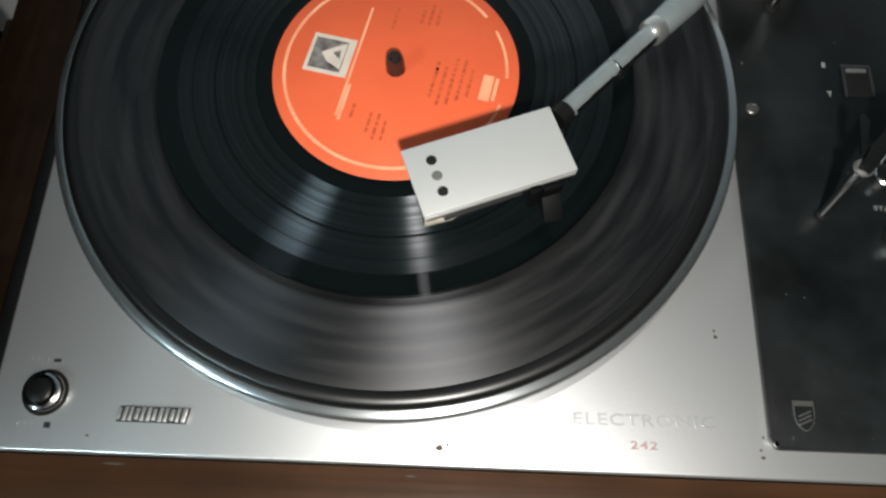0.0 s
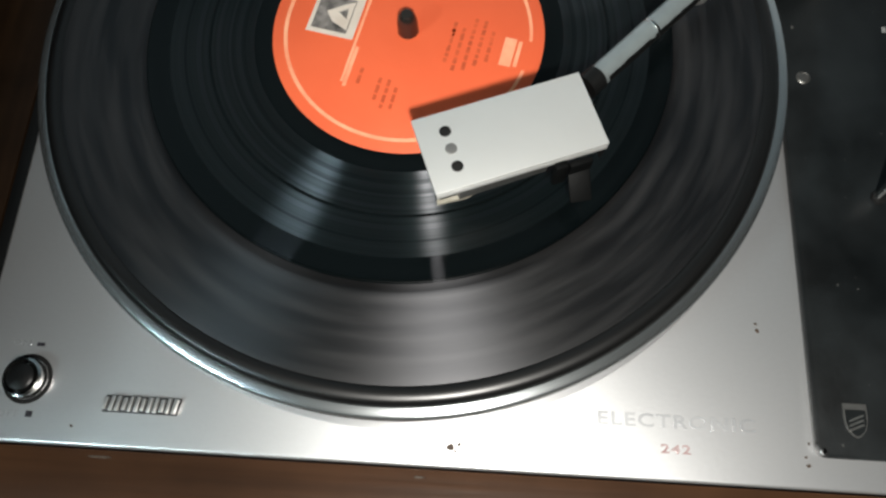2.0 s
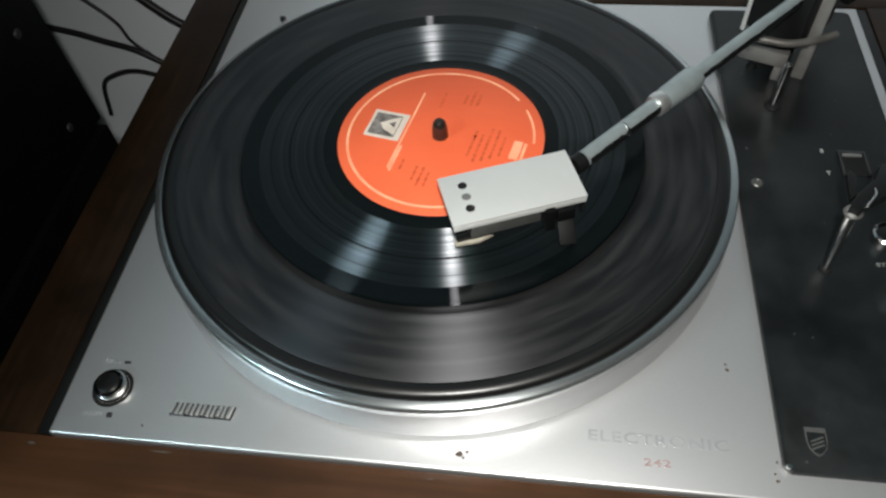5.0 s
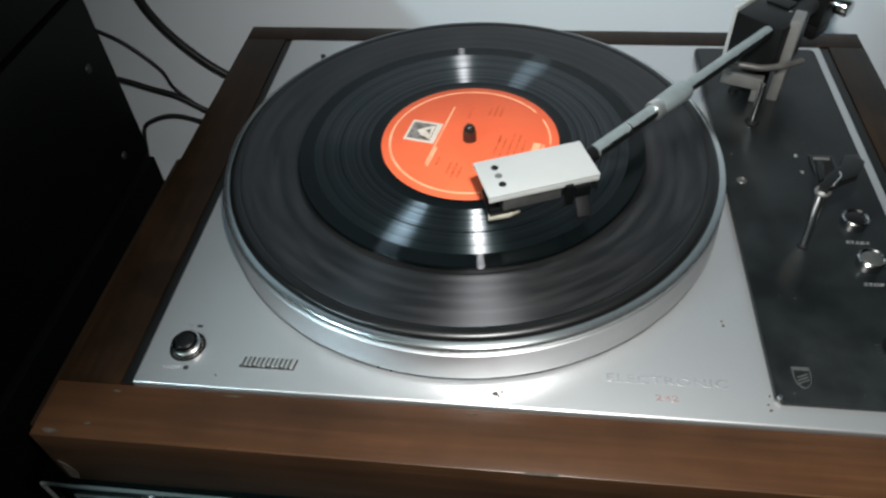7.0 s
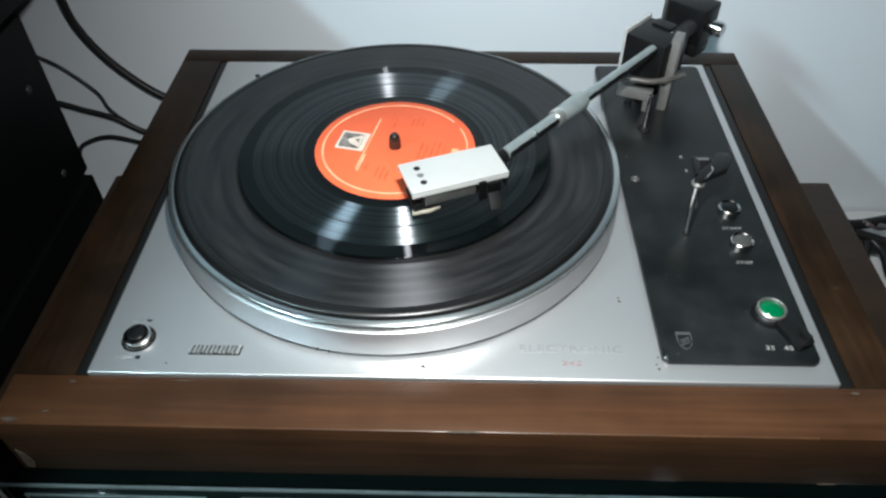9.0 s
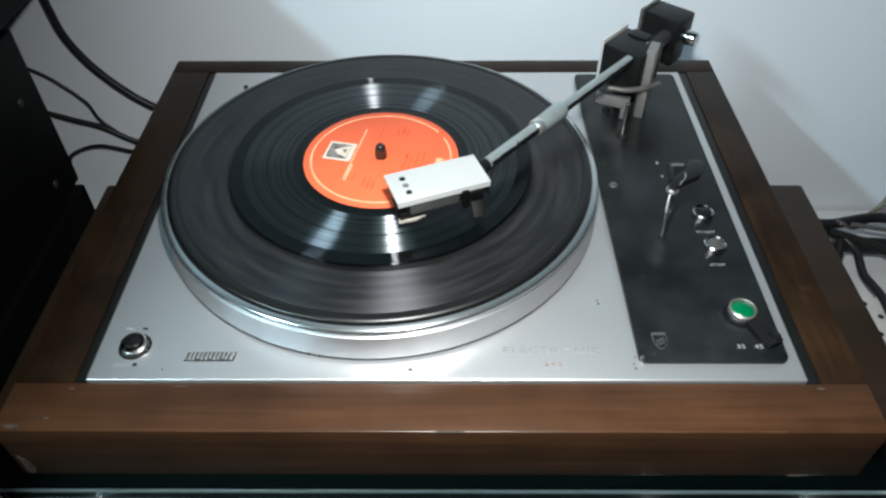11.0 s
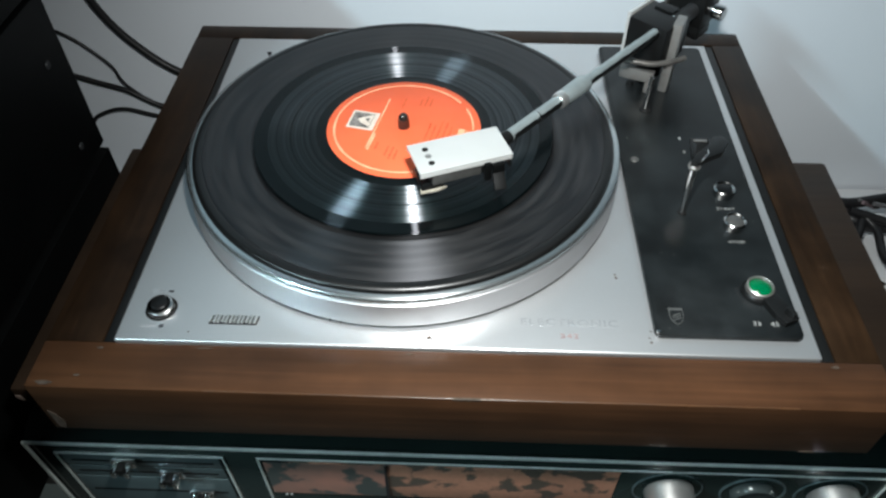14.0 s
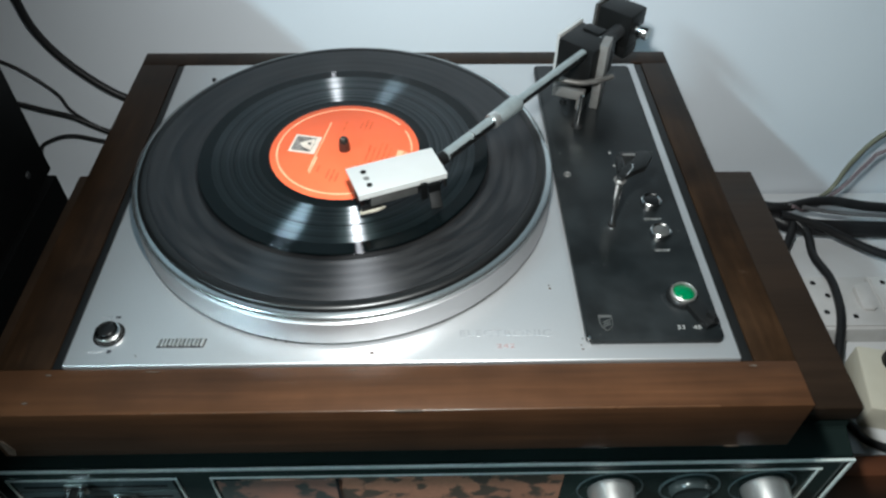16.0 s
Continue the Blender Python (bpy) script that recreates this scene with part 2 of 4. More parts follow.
for side, share in ((1.15, 1.0), (-1.15, 0.4)):
    add_streak(M["vinyl"], (0.0058 * share, 0.0080 * share, 0.0084 * share), 0.387, 0.466, 0.0, side)
    add_streak(M["vinyl"], (0.046 * share, 0.047 * share, 0.051 * share), 0.294, 0.654, 300.0, side)
add_streak(M["rubber"], (0.030, 0.0305, 0.033), 0.50, 0.55)
M["vinyl_lead"] = polar_material("lead_in_vinyl", (0.0012, 0.0022, 0.0024), (0.0020, 0.0034, 0.0036), 0.20, turns=0.3, rings=900, spec=0.2)
for side in (1.0, -1.0):
    add_streak(M["vinyl_lead"], (0.0040, 0.0040, 0.0044), 0.19, 0.86, 0.0, side)
M["vinyl_smooth"] = polar_material("run_out_vinyl", (0.0015, 0.0026, 0.0028), (0.0026, 0.0038, 0.0040), 0.22, turns=0.3, rings=900, aniso=0.3, spec=0.26)
M["label"] = material("orange_label_paper", (0.80, 0.132, 0.052), 0.50, second=(0.70, 0.105, 0.040), scale=35, amount=0.6, bump=0.05, bump_scale=700)
M["label_light"] = material("pale_label_print", (0.90, 0.44, 0.26), 0.55, second=(0.84, 0.24, 0.12), scale=90, amount=0.8)
M["label_dark"] = material("brown_label_print", (0.46, 0.074, 0.028), 0.6, second=(0.70, 0.115, 0.042), scale=220, amount=0.9)
M["label_white"] = material("white_label_print", (0.66, 0.58, 0.50), 0.55, second=(0.52, 0.42, 0.35), scale=150, amount=0.6)
M["label_black"] = material("black_label_print", (0.045, 0.042, 0.040), 0.55, second=(0.30, 0.27, 0.25), scale=230, amount=0.9)
M["wall"] = material("white_wall_paint", (0.73, 0.77, 0.81), 0.7, second=(0.67, 0.71, 0.76), scale=3.5, amount=0.7, bump=0.12, bump_scale=170, spec=0.3)
# dark colour for unseen walls and ceiling, so little light bounces back
M["far_wall"] = material("darkened_unseen_room_paint", (0.13, 0.125, 0.12), 0.8, second=(0.11, 0.105, 0.10), scale=3, amount=0.7, bump=0.1, spec=0.2)
M["floor"] = material("floor_tile", (0.22, 0.19, 0.16), 0.45, second=(0.17, 0.15, 0.125), scale=6, amount=0.8, bump=0.05)
M["laminate"] = material("white_laminate", (0.70, 0.71, 0.72), 0.42, second=(0.62, 0.62, 0.62), scale=14, amount=0.7, bump=0.03, wear=(90, 0.74, (0.42, 0.40, 0.37)))
M["brown_edge"] = material("brown_table_edge", (0.12, 0.042, 0.020), 0.4, second=(0.07, 0.026, 0.013), scale=24, amount=0.8, bump=0.08, stretch=(0.12, 1, 1))
M["ivory"] = material("ivory_plastic", (0.66, 0.63, 0.52), 0.42, second=(0.58, 0.55, 0.44), scale=40, amount=0.6, bump=0.03)
M["white_plastic"] = material("grey_white_plastic", (0.60, 0.59, 0.58), 0.4, second=(0.50, 0.49, 0.47), scale=45, amount=0.7, bump=0.04, wear=(150, 0.72, (0.34, 0.31, 0.28)))
M["guard"] = material("yellowed_clear_plastic", (0.36, 0.33, 0.27), 0.4, second=(0.22, 0.20, 0.16), scale=200, amount=0.8)
M["spindle"] = material("dark_polished_steel", (0.10, 0.085, 0.075), 0.24, 0.85, second=(0.06, 0.05, 0.045), scale=200, amount=0.6, rough_var=0.06)
M["cable"] = material("black_cable_sheath", (0.012, 0.012, 0.013), 0.38, second=(0.022, 0.022, 0.022), scale=60, amount=0.5)
M["grey_cable"] = material("grey_cable_sheath", (0.10, 0.10, 0.105), 0.45, second=(0.15, 0.15, 0.15), scale=60, amount=0.5)
M["pink_wire"] = material("pinkish_wire", (0.19, 0.145, 0.155), 0.45, second=(0.14, 0.11, 0.115), scale=60, amount=0.5)
M["olive_wire"] = material("olive_clear_wire", (0.17, 0.17, 0.12), 0.4, second=(0.12, 0.12, 0.09), scale=60, amount=0.5)
M["gloss_black"] = material("glossy_green_black_bezel", (0.008, 0.013, 0.012), 0.16, second=(0.012, 0.019, 0.017), scale=18, amount=0.7, rough_var=0.06)
M["knob"] = material("satin_knob_metal", (0.80, 0.80, 0.78), 0.34, 0.9, second=(0.62, 0.61, 0.58), scale=120, amount=0.6, rough_var=0.1)
M["face"] = material("smoky_front_panel", (0.018, 0.030, 0.028), 0.24, second=(0.028, 0.042, 0.039), scale=18, amount=0.7, rough_var=0.06)
M["groove_grey"] = material("grey_slider_plate", (0.12, 0.16, 0.165), 0.32, 0.3, second=(0.07, 0.10, 0.102), scale=40, amount=0.7, stretch=(0.2, 1, 1))
M["smoked"] = material("smoked_knob", (0.045, 0.058, 0.058), 0.22, 0.2, second=(0.03, 0.04, 0.04), scale=60, amount=0.6)
M["line"] = material("silver_trim_line", (0.70, 0.76, 0.72), 0.4, 0.2, second=(0.52, 0.57, 0.54), scale=90, amount=0.6)
M["dial"] = material("flaked_tuning_scale", (0.52, 0.255, 0.165), 0.45, second=(0.40, 0.20, 0.135), scale=30, amount=0.6, fine=0.2, wear=(62, 0.51, (0.11, 0.088, 0.070)))
M["dial_dim"] = material("dim_tuning_scale", (0.40, 0.20, 0.15), 0.45, second=(0.24, 0.16, 0.13), scale=40, amount=0.9, wear=(45, 0.50, (0.075, 0.085, 0.08)))
M["mark_black"] = material("black_print", (0.025, 0.025, 0.03), 0.5)
M["mark_faded"] = material("faded_grey_print", (0.46, 0.465, 0.48), 0.45, 0.85, second=(0.62, 0.625, 0.63), scale=75, amount=1.0)
M["mark_red"] = material("faded_red_print", (0.38, 0.235, 0.23), 0.5, 0.7, second=(0.50, 0.39, 0.385), scale=220, amount=0.9)
M["mark_white"] = material("white_print", (0.26, 0.26, 0.25), 0.5, second=(0.14, 0.14, 0.135), scale=200, amount=0.8)
M["bare_chip"] = material("bare_chipboard", (0.34, 0.26, 0.22), 0.8, second=(0.24, 0.18, 0.15), scale=300, amount=0.8)
M["rust"] = material("rust_chip", (0.060, 0.048, 0.040), 0.8, second=(0.10, 0.07, 0.055), scale=300, amount=0.9)


def lit_material(name, colour, strength):
    mat = material(name, tuple(c * 0.5 for c in colour), 0.15, second=tuple(c * 0.3 for c in colour), scale=300, amount=0.8)
    b = mat.node_tree.nodes["Principled BSDF"]
    b.inputs["Emission Color"].default_value, b.inputs["Emission Strength"].default_value = (*colour, 1), strength
    return mat


M["green_lamp"] = lit_material("green_pilot_lens", (0.0, 0.24, 0.085), 0.05)


# ---- builders ----
def box(x0, x1, y0, y1, z0, z1, bevel=0.0, segs=2):
    bm = bmesh.new()
    bmesh.ops.create_cube(bm, size=1)
    bmesh.ops.transform(bm, verts=bm.verts, matrix=Matrix.Translation(((x0 + x1) / 2, (y0 + y1) / 2, (z0 + z1) / 2)) @ Matrix.Diagonal((x1 - x0, y1 - y0, z1 - z0, 1)))
    if bevel:
        bmesh.ops.bevel(bm, geom=bm.edges[:], offset=bevel, segments=segs, affect="EDGES", profile=0.6)
    return bm


def prism(points, z0, z1, bevel=0.0, segs=2):
    """A plate with a given outline (x, y)."""
    bm = bmesh.new()
    low = [bm.verts.new((x, y, z0)) for x, y in points]
    face = bm.faces.new(low)
    face.normal_update()
    out = bmesh.ops.extrude_face_region(bm, geom=[face])
    bmesh.ops.translate(bm, verts=[v for v in out["geom"] if isinstance(v, bmesh.types.BMVert)], vec=(0, 0, z1 - z0))
    bmesh.ops.recalc_face_normals(bm, faces=bm.faces)
    if bevel:
        bmesh.ops.bevel(bm, geom=bm.edges[:], offset=bevel, segments=segs, affect="EDGES", profile=0.6)
    return bm


def rounded(x0, x1, y0, y1, r, n=5):
    pts = []
    for cx, cy, a0 in ((x1 - r, y1 - r, 0), (x0 + r, y1 - r, 90), (x0 + r, y0 + r, 180), (x1 - r, y0 + r, 270)):
        for k in range(n + 1):
            a = radians(a0 + 90 * k / n)
            pts.append((cx + r * math.cos(a), cy + r * math.sin(a)))
    return pts


def lathe(profile, segs=128, centre=(0, 0)):
    """A closed or open profile of (radius, z) turned round the upright through centre."""
    bm = bmesh.new()
    rings = []
    for r, z in profile:
        if r < 1e-6:
            rings.append([bm.verts.new((centre[0], centre[1], z))])
        else:
            rings.append([bm.verts.new((centre[0] + r * math.cos(2 * math.pi * k / segs), centre[1] + r * math.sin(2 * math.pi * k / segs), z)) for k in range(segs)])
    for a, b in zip(rings, rings[1:]):
        for k in range(segs):
            j = (k + 1) % segs
            if len(a) == 1 and len(b) > 1:
                bm.faces.new((a[0], b[k], b[j]))
            elif len(b) == 1 and len(a) > 1:
                bm.faces.new((a[k], b[0], a[j]))
            elif len(a) > 1:
                bm.faces.new((a[k], b[k], b[j], a[j]))
    bmesh.ops.recalc_face_normals(bm, faces=bm.faces)
    return bm


def smooth_path(points, steps=8):
    pts = [Vector(p) for p in points]
    pts = [2 * pts[0] - pts[1]] + pts + [2 * pts[-1] - pts[-2]]
    out = []
    for i in range(1, len(pts) - 2):
        p0, p1, p2, p3 = pts[i - 1 : i + 3]
        for k in range(steps):
            t = k / steps
            out.append(0.5 * (2 * p1 + (p2 - p0) * t + (2 * p0 - 5 * p1 + 4 * p2 - p3) * t * t + (3 * p1 - p0 - 3 * p2 + p3) * t**3))
    return out + [pts[-2]]


def sweep(points, radius, segs=10, smooth=True, radii=None):
    """A round bar along a path; radii, where given, are those at the path's points."""
    path = smooth_path(points) if smooth else [Vector(p) for p in points]
    bm = bmesh.new()
    side, rings = None, []
    for i, p in enumerate(path):
        d = (path[min(i + 1, len(path) - 1)] - path[max(i - 1, 0)]).normalized()
        if side is None:
            side = d.cross(Vector((0, 0, 1)) if abs(d.z) < 0.9 else Vector((1, 0, 0))).normalized()
        side = (side - d * side.dot(d)).normalized()
        up = d.cross(side)
        r = radii[i] if radii else radius
        rings.append([bm.verts.new(p + r * (math.cos(2 * math.pi * k / segs) * side + math.sin(2 * math.pi * k / segs) * up)) for k in range(segs)])
    for a, b in zip(rings, rings[1:]):
        for k in range(segs):
            bm.faces.new((a[k], a[(k + 1) % segs], b[(k + 1) % segs], b[k]))
    bm.faces.new(rings[0][::-1])
    bm.faces.new(rings[-1])
    bmesh.ops.recalc_face_normals(bm, faces=bm.faces)
    return bm


def placed(bm, m):
    bmesh.ops.transform(bm, verts=bm.verts, matrix=m)
    return bm


def joined(*bms):
    out = bms[0]
    for other in bms[1:]:
        me = bpy.data.meshes.new("joint")
        other.to_mesh(me)
        other.free()
        out.from_mesh(me)
        bpy.data.meshes.remove(me)
    return out


def words(text, size, m, depth=0.0001, wide=1.0):
    """Raised lettering as a bmesh, centred at the pose m."""
    curve = bpy.data.curves.new("lettering", "FONT")
    curve.body, curve.size, curve.extrude, curve.align_x, curve.align_y = text, size, depth, "CENTER", "CENTER"
    curve.resolution_u, curve.space_character, curve.offset = 3, 1.12, size * 0.018
    ob = new("lettering", curve)
    bpy.context.view_layer.update()
    me = bpy.data.meshes.new_from_object(ob.evaluated_get(bpy.context.evaluated_depsgraph_get()))
    bm = bmesh.new()
    bm.from_mesh(me)
    bpy.data.objects.remove(ob)
    bpy.data.curves.remove(curve)
    bpy.data.meshes.remove(me)
    return placed(bm, m @ Matrix.Diagonal((wide, 1, 1, 1)))


def mesh_object(name, bm, mat, smooth=40):
    me = bpy.data.meshes.new(name)
    bm.to_mesh(me)
    bm.free()
    me.materials.append(mat)
    if smooth:
        me.shade_smooth()
        me.set_sharp_from_angle(angle=radians(smooth))
    return new(name, me)


def thing(name, base, label, category, group="", kind=""):
    ob = new(name)
    ob.empty_display_size = 0.02
    ob.location = base
    return tagged(ob, label, category, group, kind)


def part(name, bm, mat, parent, label="", smooth=40):
    ob = mesh_object(name, bm, mat, smooth)
    ob.parent = parent
    top = parent
    while top.parent:
        top = top.parent
    if parent is top:
        ob.matrix_parent_inverse = Matrix.Translation(-top.location)
    if label:
        ob["label"] = label
    return ob


def single(name, bm, mat, label, category, group="", kind="", smooth=40):
    return tagged(mesh_object(name, bm, mat, smooth), label, category, group, kind)


# ---- the room ----
WALL_Y = 0.225
TABLE_Z = 0.688
single("wall_north", box(-2.6, 2.8, WALL_Y, WALL_Y + 0.12, 0, 2.7), M["wall"], "white painted wall behind the hi-fi table", "wall", kind="structure")
# added walls and ceiling out of view, kept dark against bounced light
single("wall_south", box(-2.6, 2.8, -4.72, -4.6, 0, 2.7), M["far_wall"], "plain unseen wall, painted dark to hold back bounced light", "wall", kind="structure")
single("wall_west", box(-2.72, -2.6, -4.72, WALL_Y + 0.12, 0, 2.7), M["far_wall"], "plain unseen wall, painted dark to hold back bounced light", "wall", kind="structure")
single("wall_east", box(2.8, 2.92, -4.72, WALL_Y + 0.12, 0, 2.7), M["far_wall"], "plain unseen wall, painted dark to hold back bounced light", "wall", kind="structure")
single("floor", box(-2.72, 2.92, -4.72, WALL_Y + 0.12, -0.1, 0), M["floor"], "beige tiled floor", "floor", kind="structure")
single("ceiling", box(-2.72, 2.92, -4.72, WALL_Y + 0.12, 2.7, 2.8), M["far_wall"], "plain unseen ceiling, painted dark to hold back bounced light", "ceiling", kind="structure")

# ---- table ----
table = thing("table", (0.1, -0.1, 0), "low white-topped table with a brown front edge", "table")
part("tabletop", box(-1.0, 1.25, -0.085, WALL_Y - 0.004, TABLE_Z - 0.004, TABLE_Z, 0.0015), M["laminate"], table)
part("front_edge", box(-1.0, 1.25, -0.104, -0.086, TABLE_Z - 0.045, TABLE_Z + 0.001, 0.004), M["brown_edge"], table, "brown varnished wooden front edge")
part("board", box(-1.0, 1.25, -0.085, WALL_Y - 0.004, TABLE_Z - 0.04, TABLE_Z - 0.005), M["brown_edge"], table)
for x in (-0.95, 1.2):
    for y in (-0.06, 0.15):
        part("leg", box(x - 0.025, x + 0.025, y - 0.025, y + 0.025, 0, TABLE_Z - 0.041, 0.003), M["brown_edge"], table)

# ---- receiver under the turntable ----
CASE_Z = 0.8275
FRONT_Y = -0.1455
RX0, RX1 = -0.2235, 0.3120
receiver = thing("stereo_receiver", (0.045, -0.02, TABLE_Z), "old stereo receiver, dark wooden case and glossy green-black front", "receiver")
part("case", joined(box(RX0 - 0.005, RX1 + 0.004, -0.127, 0.0949, CASE_Z - 0.014, CASE_Z, 0.002), box(RX0, RX0 + 0.012, -0.127, 0.0949, TABLE_Z + 0.012, CASE_Z - 0.0145, 0.002),
                    box(RX1 - 0.010, RX1 + 0.003, -0.125, 0.0949, TABLE_Z + 0.012, CASE_Z - 0.0145, 0.002)), M["wood_dark"], receiver, "dark brown wooden case")
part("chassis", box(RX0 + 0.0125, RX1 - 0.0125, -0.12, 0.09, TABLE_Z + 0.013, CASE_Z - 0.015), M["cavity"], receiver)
for x in (RX0 + 0.04, RX1 - 0.04):
    for y in (-0.10, 0.07):
        part("foot", lathe([(0, TABLE_Z), (0.011, TABLE_Z), (0.012, TABLE_Z + 0.012), (0, TABLE_Z + 0.012)], 20, (x, y)), M["black"], receiver)
LINE_Z = 0.7995


def front_bezel():
    """The glossy hood that slopes from the case down to the front."""
    bm = bmesh.new()
    section = [(-0.1262, CASE_Z - 0.0145), (-0.1275, 0.8060), (FRONT_Y + 0.001, LINE_Z + 0.001), (FRONT_Y + 0.001, TABLE_Z + 0.014), (-0.1262, TABLE_Z + 0.014)]
    ends = []
    for x in (RX0 - 0.001, RX1 + 0.001):
        ends.append([bm.verts.new((x, y, z)) for y, z in section])
    bm.faces.new(ends[0])
    bm.faces.new(ends[1][::-1])
    for k in range(5):
        bm.faces.new((ends[0][k], ends[1][k], ends[1][(k + 1) % 5], ends[0][(k + 1) % 5]))
    bmesh.ops.recalc_face_normals(bm, faces=bm.faces)
    bmesh.ops.bevel(bm, geom=bm.edges[:], offset=0.0008, segments=2, affect="EDGES")
    return bm


part("worn_corner", placed(prism([(0, 0), (0.0022, -0.0045), (0.0045, -0.0062), (0.0048, -0.0045), (0.0030, 0.0002)], 0, 0.0004), Matrix.Translation((RX0 - 0.0042, -0.1269, CASE_Z - 0.0065)) @ pose(0, 0, 0, 90)), M["bare_chip"], receiver, "pale chip at the corner of the case")
part("bezel", front_bezel(), M["gloss_black"], receiver, "glossy black sloping bezel")
part("front_panel", box(RX0 + 0.006, RX1 - 0.006, FRONT_Y - 0.0012, FRONT_Y + 0.0008, TABLE_Z + 0.02, LINE_Z - 0.002, 0.0004), M["face"], receiver, "smoky dark green front panel")


def frame_line(x0, x1, z0, z1, w=0.0011, proud=0.0016):
    y0, y1 = FRONT_Y - proud - 0.0006, FRONT_Y - 0.0013
    return joined(box(x0, x1, y0, y1, z1 - w, z1), box(x0, x0 + w, y0, y1, z0 + w, z1 - w - 1e-5), box(x1 - w, x1, y0, y1, z0 + w, z1 - w - 1e-5), box(x0, x1, y0, y1, z0, z0 + w - 1e-5))


part("trim_line", joined(box(RX0 - 0.001, RX1 + 0.001, FRONT_Y - 0.0016, FRONT_Y - 0.0001, LINE_Z - 0.0008, LINE_Z + 0.0008),
                         box(RX0 - 0.001, RX0 + 0.0005, FRONT_Y - 0.0016, FRONT_Y - 0.0001, TABLE_Z + 0.016, LINE_Z - 0.0009),
                         box(RX1 - 0.0005, RX1 + 0.001, FRONT_Y - 0.0016, FRONT_Y - 0.0001, TABLE_Z + 0.016, LINE_Z - 0.0009)), M["line"], receiver, "silver line round the front")
part("trim_line", frame_line(-0.2085, -0.1045, 0.7195, 0.7905), M["line"], receiver, "silver frame of the slider field")
part("trim_line", joined(box(-0.0835, 0.296, FRONT_Y - 0.0022, FRONT_Y - 0.0013, 0.7898, 0.7907), box(-0.0845, -0.0834, FRONT_Y - 0.0022, FRONT_Y - 0.0013, 0.706, 0.7907),
                         box(0.2935, 0.2945, FRONT_Y - 0.0022, FRONT_Y - 0.0013, 0.706, 0.7897)), M["line"], receiver, "silver line round dial and knobs")
for z0, z1 in ((0.7765, 0.7885), (0.7625, 0.7745), (0.724, 0.7605)):
    part("slider_plate", box(-0.205, -0.108, FRONT_Y - 0.0022, FRONT_Y - 0.0013, z0, z1, 0.0003), M["groove_grey"], receiver)
    part("slot", box(-0.2, -0.112, FRONT_Y - 0.0026, FRONT_Y - 0.0023, (z0 + z1) / 2 - 0.0008, (z0 + z1) / 2 + 0.0008), M["cavity"], receiver)
for x, z in ((-0.166, 0.7840), (-0.140, 0.7710), (-0.1275, 0.7430)):
    knob = part("slider_knob", joined(box(x - 0.0075, x + 0.0075, FRONT_Y - 0.006, FRONT_Y - 0.0027, z - 0.004, z + 0.004, 0.001),
                                      box(x - 0.0055, x - 0.0025, FRONT_Y - 0.013, FRONT_Y - 0.0061, z - 0.003, z + 0.003, 0.0006),
                                      box(x + 0.0025, x + 0.0055, FRONT_Y - 0.013, FRONT_Y - 0.0061, z - 0.003, z + 0.003, 0.0006)), M["chrome"], receiver, "chromed slider knob")
    part("cap", box(x - 0.002, x + 0.002, FRONT_Y - 0.0115, FRONT_Y - 0.0062, z - 0.0038, z + 0.0038, 0.0006), M["black"], knob)
dial = part("tuning_scale", box(-0.066, 0.1345, FRONT_Y - 0.0020, FRONT_Y - 0.0013, 0.744, 0.7875, 0.0002), M["dial"], receiver, "flaked salmon-coloured tuning scale")
part("scale_end", box(-0.081, -0.0075, FRONT_Y - 0.0024, FRONT_Y - 0.0021, 0.7455, 0.7868), M["dial_dim"], dial)
part("pointer", box(-0.0075, -0.0060, FRONT_Y - 0.0034, FRONT_Y - 0.0022, 0.7435, 0.788), M["dark_grey"], dial)
for x in (-0.079, -0.076):
    part("indicator", placed(lathe([(0, 0), (0.0012, 0), (0.001, 0.0008), (0, 0.001)], 12), Matrix.Translation((x + 0.006, FRONT_Y - 0.0024, 0.7435)) @ pose(0, 0, 0, 90)), M["mark_white"], dial)


def front_knob(x, z, r, depth, flutes=28):
    """A fluted metal knob whose axis points to the viewer."""
    bm = bmesh.new()
    rows = []
    for y, rad in ((0.0, r * 1.02), (depth * 0.86, r * 0.96), (depth * 0.97, r * 0.93), (depth, r * 0.86)):
        rows.append([bm.verts.new((rad * (1 - 0.028 * (k % 2)) * math.cos(math.pi * k / flutes), -y, rad * (1 - 0.028 * (k % 2)) * math.sin(math.pi * k / flutes))) for k in range(2 * flutes)])
    for a, b in zip(rows, rows[1:]):
        for k in range(2 * flutes):
            bm.faces.new((a[k], a[(k + 1) % (2 * flutes)], b[(k + 1) % (2 * flutes)], b[k]))
    bm.faces.new(rows[-1])
    bm.faces.new(rows[0][::-1])
    bmesh.ops.recalc_face_normals(bm, faces=bm.faces)
    return placed(bm, Matrix.Translation((x, FRONT_Y - 0.003, z)))


def front_ring(x, z, r0, r1, depth):
    return placed(lathe([(r0, 0), (r1, 0), (r1, depth * 0.7), ((r0 + r1) / 2, depth), (r0, depth * 0.7), (r0, 0)], 48), Matrix.Translation((x, FRONT_Y - 0.0013, z)) @ pose(0, 0, 0, 90))


